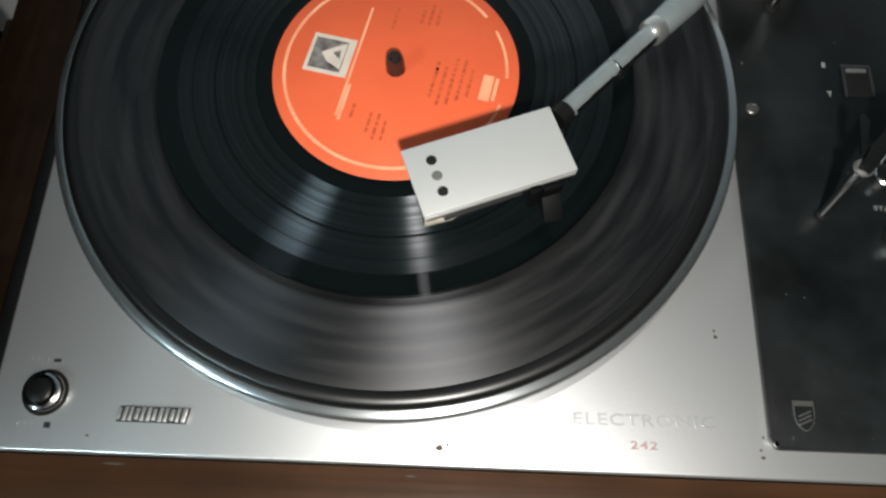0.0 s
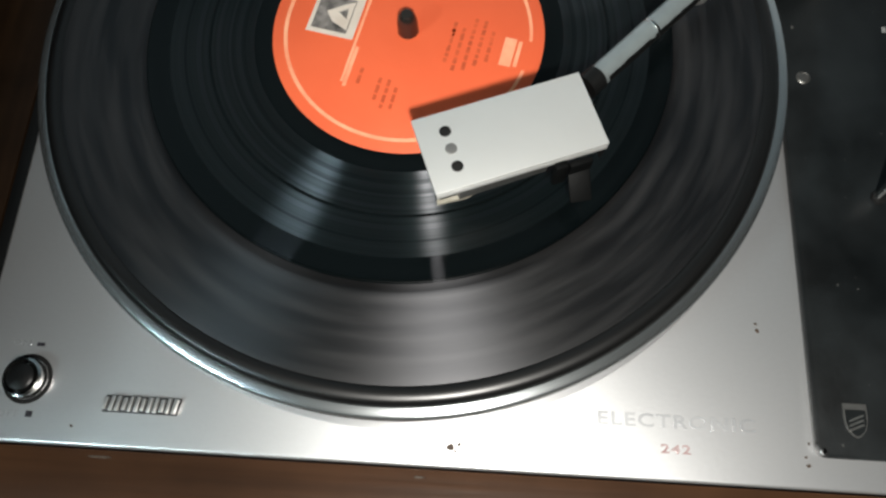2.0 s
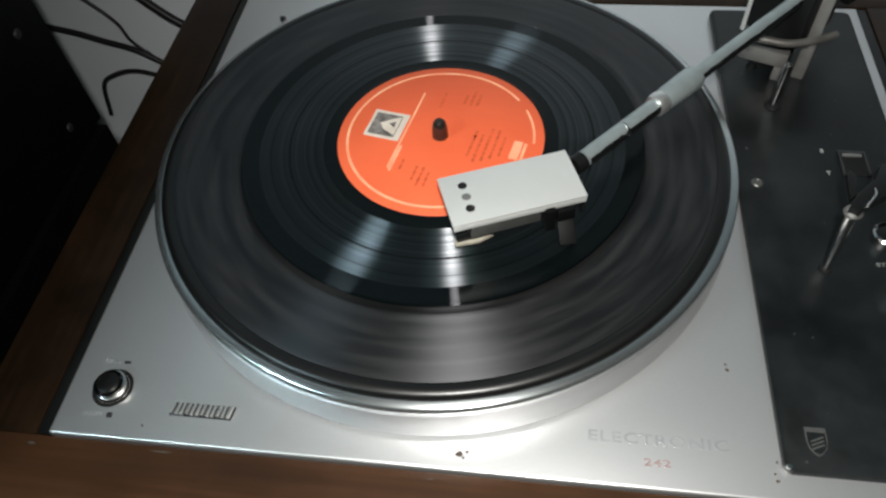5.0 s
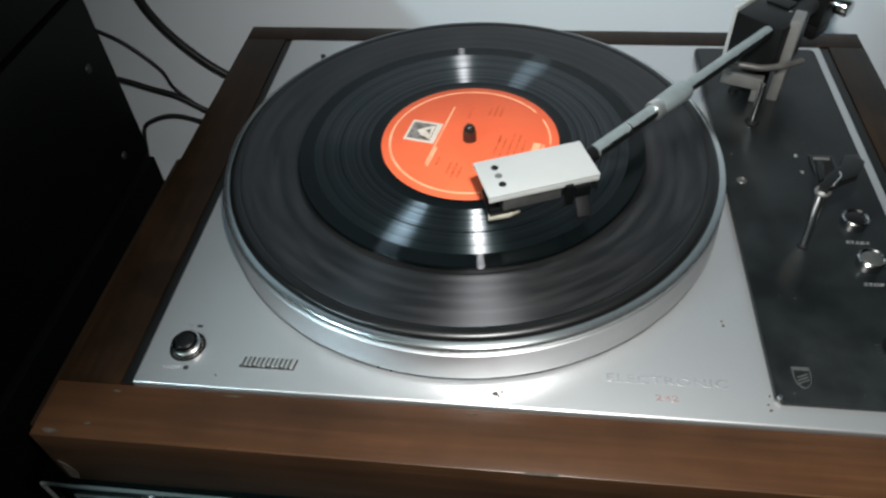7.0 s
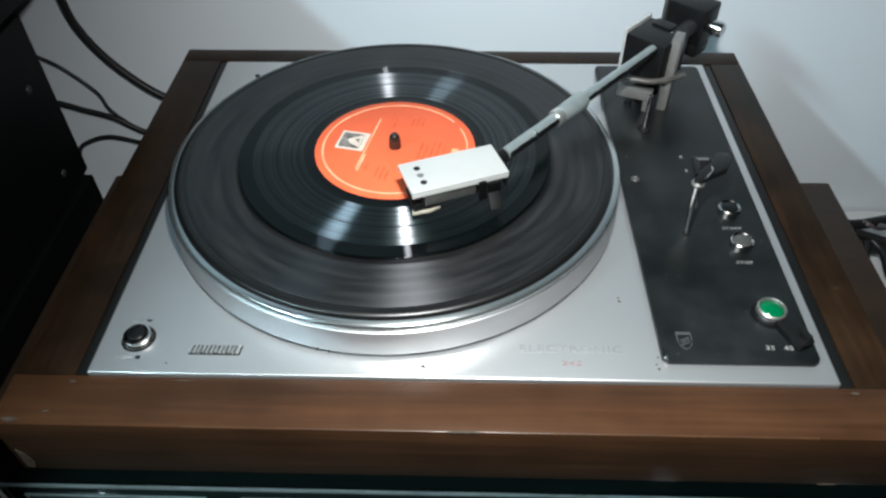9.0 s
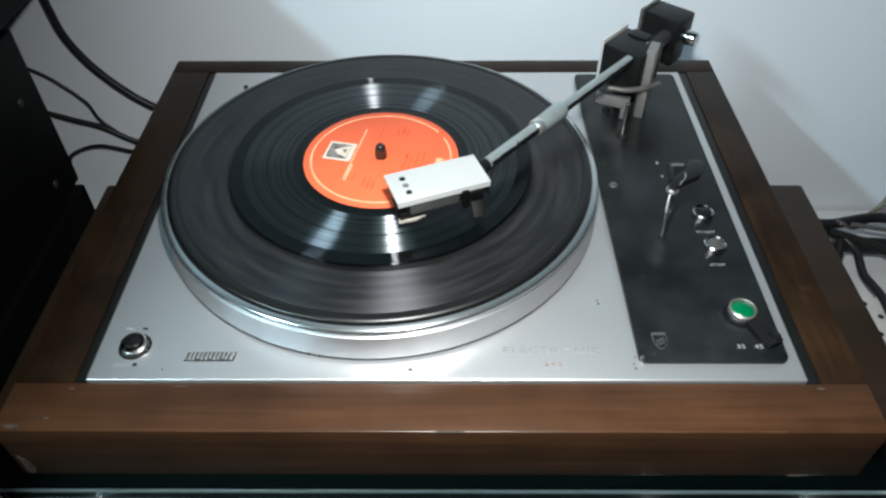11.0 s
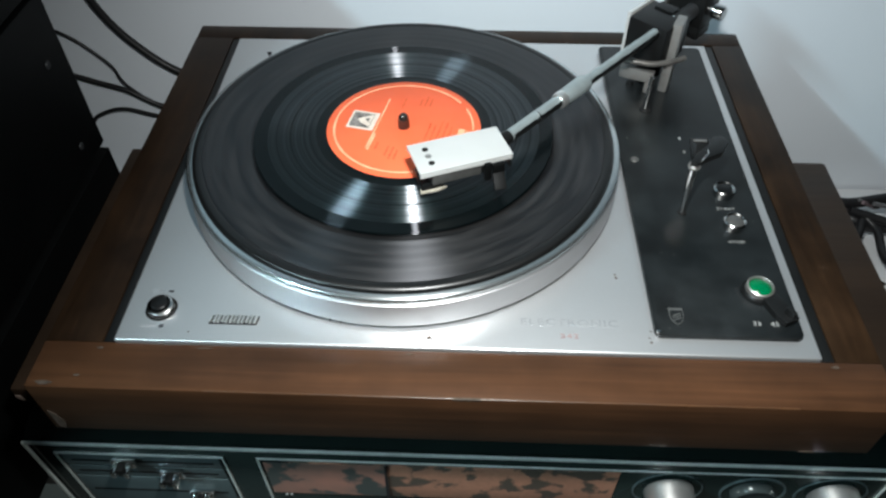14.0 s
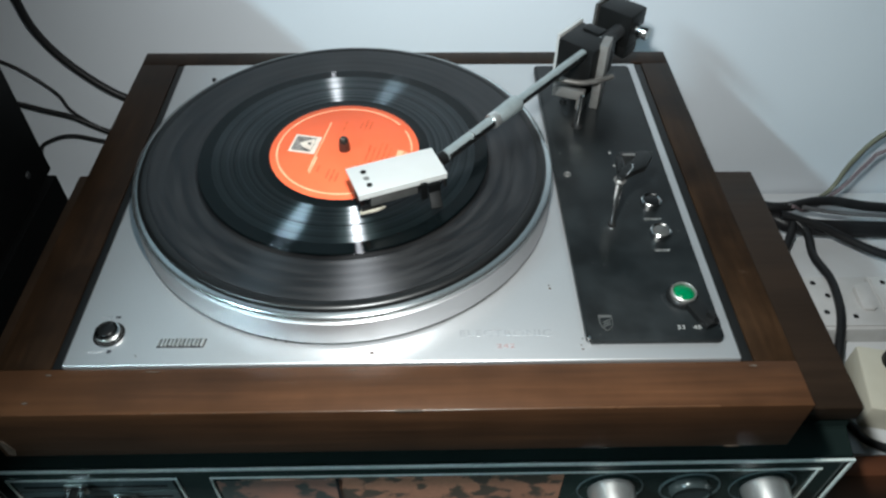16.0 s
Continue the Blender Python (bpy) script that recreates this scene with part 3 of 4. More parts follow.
for x in (0.1665, 0.2655):
    k = part("knob", front_knob(x, 0.7690, 0.0148, 0.022), M["knob"], receiver, "fluted chrome rotary knob")
    part("cap", placed(lathe([(0, 0.0205), (0.0125, 0.0205), (0.0125, 0.0212), (0, 0.0214)], 40), Matrix.Translation((x, FRONT_Y - 0.0050, 0.7690)) @ pose(0, 0, 0, 90)), M["black"], k)
    part("ring", front_ring(x, 0.7670, 0.0205, 0.0213, 0.001), M["groove_grey"], receiver)
part("ring", front_ring(0.2185, 0.7665, 0.0185, 0.0197, 0.0012), M["groove_grey"], receiver)
part("knob", placed(lathe([(0, 0), (0.0135, 0), (0.0135, 0.004), (0.012, 0.006), (0.0115, 0.0045), (0, 0.004)], 48), Matrix.Translation((0.2180, FRONT_Y - 0.0013, 0.7665)) @ pose(0, 0, 0, 90)), M["smoked"], receiver, "flat smoked grey rotary knob")

# ---- turntable ----
PX0, PX1, PY0, PY1 = -0.1712, 0.2424, -0.1670, 0.1604
PZ = 0.8985
PLATE = (-0.1368, 0.2138, -0.1396, 0.1406)
turntable = thing("turntable", (0.04, 0, CASE_Z), "silver belt-drive turntable in a worn walnut plinth, on the receiver", "turntable")
LOW = 0.8585


def board(outline, z0, z1):
    return prism(outline, z0, z1, 0.0007, 2)


g = 0.00004
IX0, IX1, IY0, IY1 = PLATE[0] - 0.0058, PLATE[1] + 0.0066, PLATE[2] - 0.0006, PLATE[3] + 0.003
part("plinth_board", board([(PX0, PY0), (PX1, PY0), (PX1, IY0), (PX0, IY0)], LOW, PZ), M["wood"], turntable, "worn walnut front board with pale scuffs")
# back and side boards carry their shade in the veneer colour
part("plinth_board", board([(PX0, IY1), (PX1, IY1), (PX1, PY1), (PX0, PY1)], LOW, PZ), M["wood_side_shaded"], turntable)
part("plinth_board", board([(PX0, IY0 + g), (IX0, IY0 + g), (IX0, IY1 - g), (PX0, IY1 - g)], LOW, PZ), M["wood_side_shaded"], turntable)
part("plinth_board", board([(PX1, IY0 + g), (PX1, IY1 - g), (IX1, IY1 - g), (IX1, IY0 + g)], LOW, PZ), M["wood_side_shaded"], turntable)
# black fillers that stand for the shadow between deck plate and side boards
for x0, x1 in ((IX0 + 0.0002, PLATE[0] - 0.0003), (PLATE[1] + 0.0003, IX1 - 0.0002)):
    part("gap_shade_strip", box(x0, x1, IY0 + 0.0006, IY1 - 0.0006, DECK - 0.0084, DECK - 0.0022, 0.0004), M["black"], turntable, "black strip standing for the shade in the gap beside the deck plate")
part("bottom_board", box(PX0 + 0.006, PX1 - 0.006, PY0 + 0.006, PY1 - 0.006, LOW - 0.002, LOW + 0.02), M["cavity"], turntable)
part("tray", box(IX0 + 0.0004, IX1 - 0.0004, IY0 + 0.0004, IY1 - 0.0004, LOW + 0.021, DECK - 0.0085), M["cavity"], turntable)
for x in (PX0 + 0.05, PX1 - 0.05):
    for y in (-0.095, 0.07):
        part("foot", lathe([(0, CASE_Z), (0.016, CASE_Z), (0.018, CASE_Z + 0.02), (0.014, LOW - 0.0021), (0, LOW - 0.0021)], 28, (x, y)), M["black"], turntable)
plate = part("deck_plate", box(*PLATE, DECK - 0.008, DECK, 0.0012, 3), M["aluminium"], turntable, "scratched satin aluminium deck plate")

# pale scuffs at the plinth's corners
def chip(x, y, z, rx, ry, rz, seed):
    rnd = random.Random(seed)
    pts = [(rx * (0.7 + 0.5 * rnd.random()) * math.cos(a), ry * (0.7 + 0.5 * rnd.random()) * math.sin(a)) for a in [2 * math.pi * k / 11 for k in range(11)]]
    return placed(prism(pts, 0, 0.0003), Matrix.Translation((x, y, z)) @ pose(0, 0, 0, 0, 0, rz))


M["scuff"] = material("bare_wood_scuff", (0.080, 0.060, 0.046), 0.7, second=(0.04, 0.028, 0.020), scale=300, amount=0.9)
for k, (x, y, rx, ry) in enumerate(((-0.1625, -0.1645, 0.004, 0.0012), (-0.148, -0.1600, 0.0016, 0.0006), (0.012, -0.1428, 0.002, 0.0004), (0.219, -0.1432, 0.0020, 0.0007),
                                    (-0.142, -0.1438, 0.0020, 0.0006), (-0.09, -0.1425, 0.004, 0.0004))):
    part("scuff", chip(x, y, PZ, rx, ry, 0, k), M["scuff"], turntable)
part("worn_corner", placed(prism([(0, 0.002), (0.003, 0), (0.005, 0.006), (0.003, 0.013), (0, 0.017)], 0, 0.0004), Matrix.Translation((PX0 + 0.003, PY0 - 0.0001, LOW + 0.0012)) @ pose(0, 0, 0, 90)), M["scuff"], turntable, "grey worn corner of the plinth")
part("chip", box(0.208, 0.2160, PY0 - 0.0003, PY0 + 0.0004, LOW - 0.0002, LOW + 0.0005), M["scuff"], turntable)

# thin bar added only where the front edge shows its highlight
part("edge_highlight_strip", sweep([(-0.085, PY0 + 0.0004, PZ - 0.0003), (0.195, PY0 + 0.0004, PZ - 0.0003)], 0.0005, 10, False), M["edge_gloss"], turntable, "shiny strip added for the highlight on the front board's edge")
part("edge_chip", box(0.034, 0.0475, PY0 - 0.0003, PY0 + 0.0009, PZ - 0.0009, PZ + 0.0002, 0.0002), M["scuff"], turntable)

# spots and scratches on the plate
for k, (x, y, r) in enumerate(((0.0212, -0.1332, 0.0013), (0.0240, -0.1322, 0.0007), (0.0228, -0.1345, 0.0006), (0.1194, -0.0908, 0.0008), (0.1190, -0.0885, 0.0005), (-0.030, -0.1237, 0.0008), (-0.0242, -0.1254, 0.0005),
                               (-0.0475, -0.118, 0.0005), (-0.1005, -0.1336, 0.0005), (0.1318, -0.1325, 0.0007), (0.1312, -0.130, 0.0005), (0.1325, -0.1258, 0.0005))):
    part("rust_spot", placed(chip(0, 0, 0, r, r * 0.8, 40 * k, 50 + k), Matrix.Translation((x, y, DECK))), M["rust"], plate)

part("plate_clip", joined(box(-0.1112, -0.1082, 0.1186, 0.1206, DECK, DECK + 0.0014, 0.0004), box(-0.1102, -0.1090, 0.1166, 0.1185, DECK, DECK + 0.0014, 0.0003)), M["black"], plate, "small black clip")

# power button with its marks
button = part("power_button", lathe([(0, DECK + 0.0052), (0.0036, DECK + 0.0052), (0.0044, DECK + 0.0046), (0.0046, DECK + 0.001), (0.0048, DECK + 0.0002)], 40, (-0.1183, -0.1194)), M["black"], turntable, "round black push button")
part("button_ring", lathe([(0.0050, DECK), (0.0050, DECK + 0.0032), (0.0056, DECK + 0.0040), (0.0064, DECK + 0.0036), (0.0066, DECK + 0.0002), (0.0066, DECK)], 48, (-0.1183, -0.1194)), M["chrome"], button, "chrome ring")
part("button_well", lathe([(0.0067, DECK + 0.0001), (0.0080, DECK + 0.0003), (0.0082, DECK)], 48, (-0.1183, -0.1194)), M["cavity"], button)
part("mark", box(-0.1163, -0.1141, -0.1316, -0.1296, DECK, DECK + 0.0002), M["mark_black"], plate)
part("mark", box(-0.1178, -0.1152, -0.1086, -0.1074, DECK, DECK + 0.0002), M["mark_black"], plate)
part("lettering", words("OFF", 0.0030, Matrix.Translation((-0.1223, -0.1308, DECK)), wide=1.4), M["mark_faded"], plate, smooth=0)
part("lettering", words("ON", 0.0030, Matrix.Translation((-0.1231, -0.1079, DECK)), wide=1.4), M["mark_faded"], plate, smooth=0)
part("lettering", words("ELECTRONIC", 0.0058, Matrix.Translation((0.0918, -0.1217, DECK)), wide=1.32), M["mark_faded"], plate, "worn grey lettering", smooth=0)
part("lettering", words("242", 0.0038, Matrix.Translation((0.0914, -0.1300, DECK)), wide=1.55), M["mark_red"], plate, "faded red lettering", smooth=0)

# raised maker's badge, as plain slanted bars on a dark backing
LEAN = Matrix(((1, 0.16, 0, 0), (0, 1, 0, 0), (0, 0, 1, 0), (0, 0, 0, 1)))
part("badge_back", placed(box(-0.0910, -0.0664, -0.0028, 0.0026, 0, 0.0005, 0.0001), Matrix.Translation((0, -0.1258, DECK)) @ LEAN), M["dark_grey"], plate, "dark backing of the badge")
for k in range(12):
    tall = 0.0024 if k % 3 else 0.0020
    part("badge_bar", placed(box(0, 0.00135 if k % 2 else 0.00115, -tall, tall, 0.0005, 0.0019, 0.0003), Matrix.Translation((-0.0908 + 0.00205 * k, -0.1258, DECK)) @ LEAN), M["knob"], plate)

# platter
RIM = 0.9226
platter = part("platter", lathe([(0.02, RIM - 0.004), (0.1238, RIM - 0.004), (0.1241, RIM - 0.0002), (0.1247, RIM + 0.0003), (0.1270, RIM + 0.0001), (0.1279, RIM - 0.0005), (0.1283, RIM - 0.0016), (0.1281, RIM - 0.0029), (0.1272, RIM - 0.0033)], 192), M["spun"], turntable, "spun aluminium platter")
part("platter_wall", lathe([(0.1270, RIM - 0.0034), (0.1271, RIM - 0.0045), (0.1281, RIM - 0.0052), (0.1292, 0.9048), (0.1292, 0.9034), (0.1285, 0.9028), (0.105, 0.9028)], 192), M["skirt"], platter, "satin aluminium side wall")
# shade of the gap under the platter, painted as a near-black hub
part("platter_hub", lathe([(0.105, 0.9027), (0.105, DECK), (0.02, DECK)], 96), M["cavity"], platter, "hub under the platter, coloured near-black for the shade of the gap")
SPIN_TOP = 0.9372
part("spindle", lathe([(0, SPIN_TOP), (0.0018, SPIN_TOP - 0.0002), (0.0028, SPIN_TOP - 0.0014), (0.0034, SPIN_TOP - 0.0045), (0.0036, 0.9262), (0.0036, 0.918)], 32), M["spindle"], turntable, "dark rounded steel spindle")

# rubber mat and record
MAT_Z = 0.9255
REC_Z = 0.9277


def mat_profile():
    pts = [(0.004, MAT_Z - 0.0025), (0.0875, MAT_Z - 0.0015), (0.0905, MAT_Z - 0.0002), (0.0915, MAT_Z + 0.0001)]
    r = 0.0928
    while r < 0.1150:
        pts += [(r, MAT_Z), (r + 0.0016, MAT_Z - 0.00012), (r + 0.0032, MAT_Z)]
        r += 0.0062
    return pts + [(0.1187, MAT_Z - 0.0004)]


mat_thing = thing("platter_mat", (0, 0, RIM), "dusty black ribbed rubber platter mat", "mat")
part("ribbed_disc", lathe(mat_profile(), 160), M["rubber"], mat_thing)
part("lip", lathe([(0.1188, MAT_Z - 0.0006), (0.1197, MAT_Z - 0.0001), (0.1226, MAT_Z - 0.0003), (0.1240, MAT_Z - 0.0012), (0.1244, MAT_Z - 0.0022), (0.1244, RIM + 0.0004)], 160), M["rubber_edge"], mat_thing, "smooth black lip")
part("underside", lathe([(0.004, RIM - 0.0036), (0.122, RIM - 0.0036), (0.1230, RIM + 0.0005)], 96), M["rubber_edge"], mat_thing)

record = thing("record", (0, 0, MAT_Z), "small black vinyl record with an orange label, on the mat", "record")
part("vinyl_rim", lathe([(0.0872, REC_Z), (0.0878, REC_Z + 0.0001), (0.0884, REC_Z - 0.0001), (0.0887, REC_Z - 0.0008), (0.0883, REC_Z - 0.0016), (0.0872, MAT_Z - 0.001)], 160), M["vinyl_lead"], record)
part("lead_in", lathe([(0.0806, REC_Z), (0.0872, REC_Z)], 160), M["vinyl_lead"], record, "smooth black lead-in band")
part("groove_band", lathe([(0.0522, REC_Z), (0.0667, REC_Z)], 160), M["vinyl"], record)
part("groove_band", lathe([(0.0675, REC_Z), (0.0806, REC_Z)], 160), M["vinyl"], record)
part("run_out", lathe([(0.0460, REC_Z + 0.0002), (0.0490, REC_Z - 0.0001), (0.0522, REC_Z)], 160), M["vinyl_smooth"], record)
part("track_gap", lathe([(0.0667, REC_Z), (0.0671, REC_Z - 0.00005), (0.0675, REC_Z)], 160), M["vinyl_smooth"], record)
LAB = REC_Z + 0.0005
label_disc = part("label", lathe([(0.0036, LAB), (0.0455, LAB), (0.0459, LAB - 0.0003)], 128), M["label"], record, "orange paper label with worn print")
SPIN = radians(168)


def on_label(bm, name, mat, label=""):
    return part(name, placed(bm, pose(0, 0, LAB, 0, 0, math.degrees(SPIN) - 90)), M[mat], label_disc, label)


def arc(r0, r1, a0, a1, n=60, h=0.00008):
    bm = bmesh.new()
    lo = [bm.verts.new((r0 * math.cos(radians(a0 + (a1 - a0) * k / n)), r0 * math.sin(radians(a0 + (a1 - a0) * k / n)), h)) for k in range(n + 1)]
    hi = [bm.verts.new((r1 * math.cos(radians(a0 + (a1 - a0) * k / n)), r1 * math.sin(radians(a0 + (a1 - a0) * k / n)), h)) for k in range(n + 1)]
    for k in range(n):
        bm.faces.new((lo[k], hi[k], hi[k + 1], lo[k + 1]))
    return bm


on_label(arc(0.0408, 0.0421, -42, 222), "printed_ring", "label_light")
on_label(arc(0.0408, 0.0419, 232, 262), "printed_ring", "label_light")
on_label(arc(0.0408, 0.0419, 278, 308), "printed_ring", "label_light")
on_label(arc(0.0146, 0.0149, 0, 360, 80), "pressed_ring", "label")
on_label(box(-0.0245, 0.0245, 0.0154, 0.0163, 0, 0.00008), "printed_line", "label_light")
on_label(box(-0.0260, -0.0105, 0.0140, 0.0152, 0, 0.00007), "printed_line", "label_light")
badge = on_label(box(-0.0085, 0.0085, 0.0172, 0.0338, 0, 0.00009), "picture", "label_white", "pale printed picture square")
part("picture_dark", placed(box(-0.0068, 0.0068, 0.0200, 0.0325, 0, 0.00014), pose(0, 0, LAB, 0, 0, math.degrees(SPIN) - 90)), M["label_black"], badge)
part("picture_light", placed(prism([(-0.0055, 0.0203), (0.0062, 0.0203), (0.0040, 0.0240), (0.0005, 0.0290), (-0.0030, 0.0262)], 0, 0.00018), pose(0, 0, LAB, 0, 0, math.degrees(SPIN) - 90)), M["label_white"], badge)
part("picture_dark", placed(prism([(-0.0012, 0.0215), (0.0030, 0.0220), (0.0010, 0.0248)], 0, 0.00022), pose(0, 0, LAB, 0, 0, math.degrees(SPIN) - 90)), M["label_black"], badge)
for k, (x, y, w) in enumerate(((-0.002, -0.0150, 0.014), (0.004, -0.0150, 0.006), (-0.003, -0.0183, 0.017), (0.0, -0.0216, 0.021), (0.001, -0.0249, 0.018), (0.0005, -0.0282, 0.012), (-0.024, 0.0035, 0.009), (-0.0255, 0.0005, 0.011), (-0.026, -0.0025, 0.009), (0.026, -0.004, 0.008), (0.027, -0.007, 0.010),
                                (0.0265, -0.010, 0.008), (0.022, 0.006, 0.010), (-0.021, 0.0105, 0.006))):
    rnd, a = random.Random(90 + k), x - w / 2
    while a < x + w / 2 - 0.001:
        step = 0.0012 + 0.0022 * rnd.random()
        on_label(box(a, min(a + step, x + w / 2), y - 0.0006, y + 0.0006, 0, 0.00006), "printed_bar", "label_dark")
        a += step + 0.0006
on_label(box(-0.0055, 0.0055, -0.0365, -0.0325, 0, 0.00008), "printed_bar", "label_light")
on_label(box(-0.0050, 0.0050, -0.0385, -0.0372, 0, 0.00008), "printed_bar", "label_light")

# ---- control panel ----
PAN = (0.1337, 0.2070, -0.1300, 0.1320)
PT = DECK + 0.0036
panel = part("control_panel", prism(rounded(*PAN, 0.0035), DECK + 0.0001, PT, 0.0009, 2), M["panel"], turntable, "dusty black control panel")
part("screw", joined(lathe([(0, PT + 0.0002), (0.0016, PT + 0.0002), (0.0019, PT + 0.0005), (0.0026, PT)], 24, (0.1420, 0.0033)), placed(box(-0.0022, 0.0022, -0.0003, 0.0003, 0, 0.0003), Matrix.Translation((0.1420, 0.0033, PT + 0.0004)) @ pose(0, 0, 0, 0, 0, 60))), M["dark_metal"], panel)
part("screw", lathe([(0, PT + 0.0006), (0.0008, PT + 0.0006), (0.0011, PT - 0.0004)], 16, (0.1352, -0.1282)), M["chrome"], panel)


def shield(w, h):
    pts = [(-w, h), (w, h)]
    return pts[::-1] + [(-w, 0.1 * h), (-0.8 * w, -0.5 * h), (-0.35 * w, -0.88 * h), (0, -h), (0.35 * w, -0.88 * h), (0.8 * w, -0.5 * h), (w, 0.1 * h)]


crest = part("shield_badge", placed(prism(shield(0.0036, 0.0052), 0, 0.0006), Matrix.Translation((0.1457, -0.1185, PT))), M["dark_metal"], panel, "small worn silver shield badge")
part("shield_field", placed(prism(shield(0.0031, 0.0040), 0, 0.0008), Matrix.Translation((0.1457, -0.1192, PT))), M["panel"], crest)
for y in (-0.0014, 0.0, 0.0014):
    part("wave", placed(box(-0.0024, 0.0024, -0.0003, 0.0003, 0, 0.0010), Matrix.Translation((0.1457, -0.1192 + y, PT)) @ pose(0, 0, 0, 0, 0, 24)), M["dark_metal"], crest)

# start and stop buttons
for y, cap, tag in ((-0.0263, "black", "round button, black cap in a chrome ring"), (-0.0530, "chrome", "round button, worn metal cap in a chrome ring")):
    b = part("push_button", lathe([(0, PT + 0.0046), (0.0040, PT + 0.0046), (0.0046, PT + 0.0042), (0.0046, PT)], 36, (0.1893, y)), M["dark_metal" if cap == "chrome" else "black"], panel, tag)
    part("button_ring", lathe([(0.0047, PT), (0.0047, PT + 0.0044), (0.0055, PT + 0.0050), (0.0062, PT + 0.0044), (0.0060, PT)], 40, (0.1893, y)), M["chrome"], b)
part("lettering", words("START", 0.0026, Matrix.Translation((0.1884, -0.0392, PT)), wide=1.3), M["mark_white"], panel, smooth=0)
part("lettering", words("STOP", 0.0026, Matrix.Translation((0.1884, -0.0655, PT)), wide=1.3), M["mark_white"], panel, smooth=0)

# pilot lamp, speed lever and speed marks
LX, LY = 0.1908, -0.1012
pilot = part("pilot_lamp", lathe([(0, PT + 0.0062), (0.0028, PT + 0.0060), (0.0054, PT + 0.0048), (0.0058, PT + 0.004)], 36, (LX, LY)), M["green_lamp"], panel, "glowing green lens")
part("lamp_ring", lathe([(0.0058, PT), (0.0058, PT + 0.0050), (0.0063, PT + 0.0056), (0.0070, PT + 0.0050), (0.0072, PT)], 44, (LX, LY)), M["dull_metal"], pilot, "grey metal ring")
part("lamp_skirt", lathe([(0.0073, PT + 0.003), (0.0082, PT + 0.0022), (0.0088, PT)], 40, (LX, LY)), M["black"], pilot)
for k in range(15):
    a = radians(170 + 10 * k)
    part("tick", placed(box(0.0098, 0.0118, -0.0002, 0.0002, 0, 0.00012), Matrix.Translation((LX, LY, PT)) @ pose(0, 0, 0, 0, 0, math.degrees(a))), M["dark_grey"], panel)
part("speed_lever", joined(placed(prism([(0.006, -0.0042), (0.017, -0.0056), (0.0235, -0.0050), (0.0242, 0.0030), (0.018, 0.0050), (0.006, 0.0042)], PT + 0.0004, PT + 0.0042, 0.0008), Matrix.Translation((LX, LY, 0)) @ pose(0, 0, 0, 0, 0, -60)),
                           placed(box(0.0175, 0.0232, -0.0012, 0.0012, PT + 0.0043, PT + 0.0078, 0.0006), Matrix.Translation((LX, LY, 0)) @ pose(0, 0, 0, 0, 0, -60))), M["black"], panel, "black speed lever")
part("lettering", words("33", 0.0036, Matrix.Translation((0.1853, -0.1218, PT)), wide=1.15), M["mark_white"], panel, smooth=0)
part("lettering", words("45", 0.0036, Matrix.Translation((0.1941, -0.1218, PT)), wide=1.15), M["mark_white"], panel, smooth=0)

# cueing lever and its well
well = part("lever_well", joined(box(0.1800, 0.1922, 0.0238, 0.0252, PT - 0.0005, PT + 0.0009, 0.0003), box(0.1800, 0.1812, 0.0100, 0.0237, PT - 0.0005, PT + 0.0009, 0.0003),
                                 box(0.1910, 0.1922, 0.0100, 0.0237, PT - 0.0005, PT + 0.0009, 0.0003)), M["dark_grey"], panel)
part("well_edge", box(0.1816, 0.1900, 0.0212, 0.0230, PT + 0.0003, PT + 0.0012, 0.0004), M["dull_metal"], well)
part("well_floor", box(0.1813, 0.1909, 0.0100, 0.0237, PT - 0.0004, PT + 0.0002), M["cavity"], well)
part("mark", box(0.1727, 0.1742, 0.0238, 0.0262, PT, PT + 0.00012), M["mark_white"], panel)
part("mark", prism([(0.1740, 0.0095), (0.1750, 0.0125), (0.1730, 0.0125)], PT, PT + 0.00012), M["mark_white"], panel)
lever = part("cueing_lever", sweep([(0.1624, -0.0430, PT + 0.0010), (0.1624, -0.0412, 0.9180), (0.1623, -0.0390, 0.9350)], 0.0016, 14, False, radii=[0.0015, 0.0020, 0.0025]), M["chrome"], panel, "upright metal cueing lever with a black paddle")
part("lever_tip", lathe([(0, PT + 0.0012), (0.0022, PT + 0.0012), (0.0026, PT), (0, PT)], 18, (0.1624, -0.0431)), M["cavity"], lever)
part("lever_ring", placed(lathe([(0.0012, -0.0012), (0.0030, -0.0012), (0.0036, 0.0), (0.0030, 0.0014), (0, 0.0018)], 20), Matrix.Translation((0.1624, -0.0390, 0.9352)) @ pose(0, 0, 0, -8, 0, 0)), M["dull_metal"], lever)
# the forked paddle slopes down from the ring to its wide wing
PADDLE = Matrix.Translation((0.1624, -0.0390, 0.9372)) @ pose(0, 0, 0, 0, 5, 59) @ Matrix.Diagonal((0.84, 0.86, 1, 1))
part("lever_paddle", placed(joined(prism([(-0.0030, -0.0024), (0.0060, -0.0046), (0.0200, -0.0112), (0.0345, -0.0108), (0.0385, -0.0058), (0.0345, 0.0002), (0.0230, -0.0010), (0.0080, 0.0022), (-0.0030, 0.0024)], -0.0016, 0.0022, 0.0006),
                                   prism([(0.0082, 0.0024), (0.0215, 0.0062), (0.0235, 0.0098), (0.0205, 0.0104), (0.0040, 0.0036)], -0.0014, 0.0006, 0.0004)), PADDLE), M["black"], lever, "black plastic forked paddle")
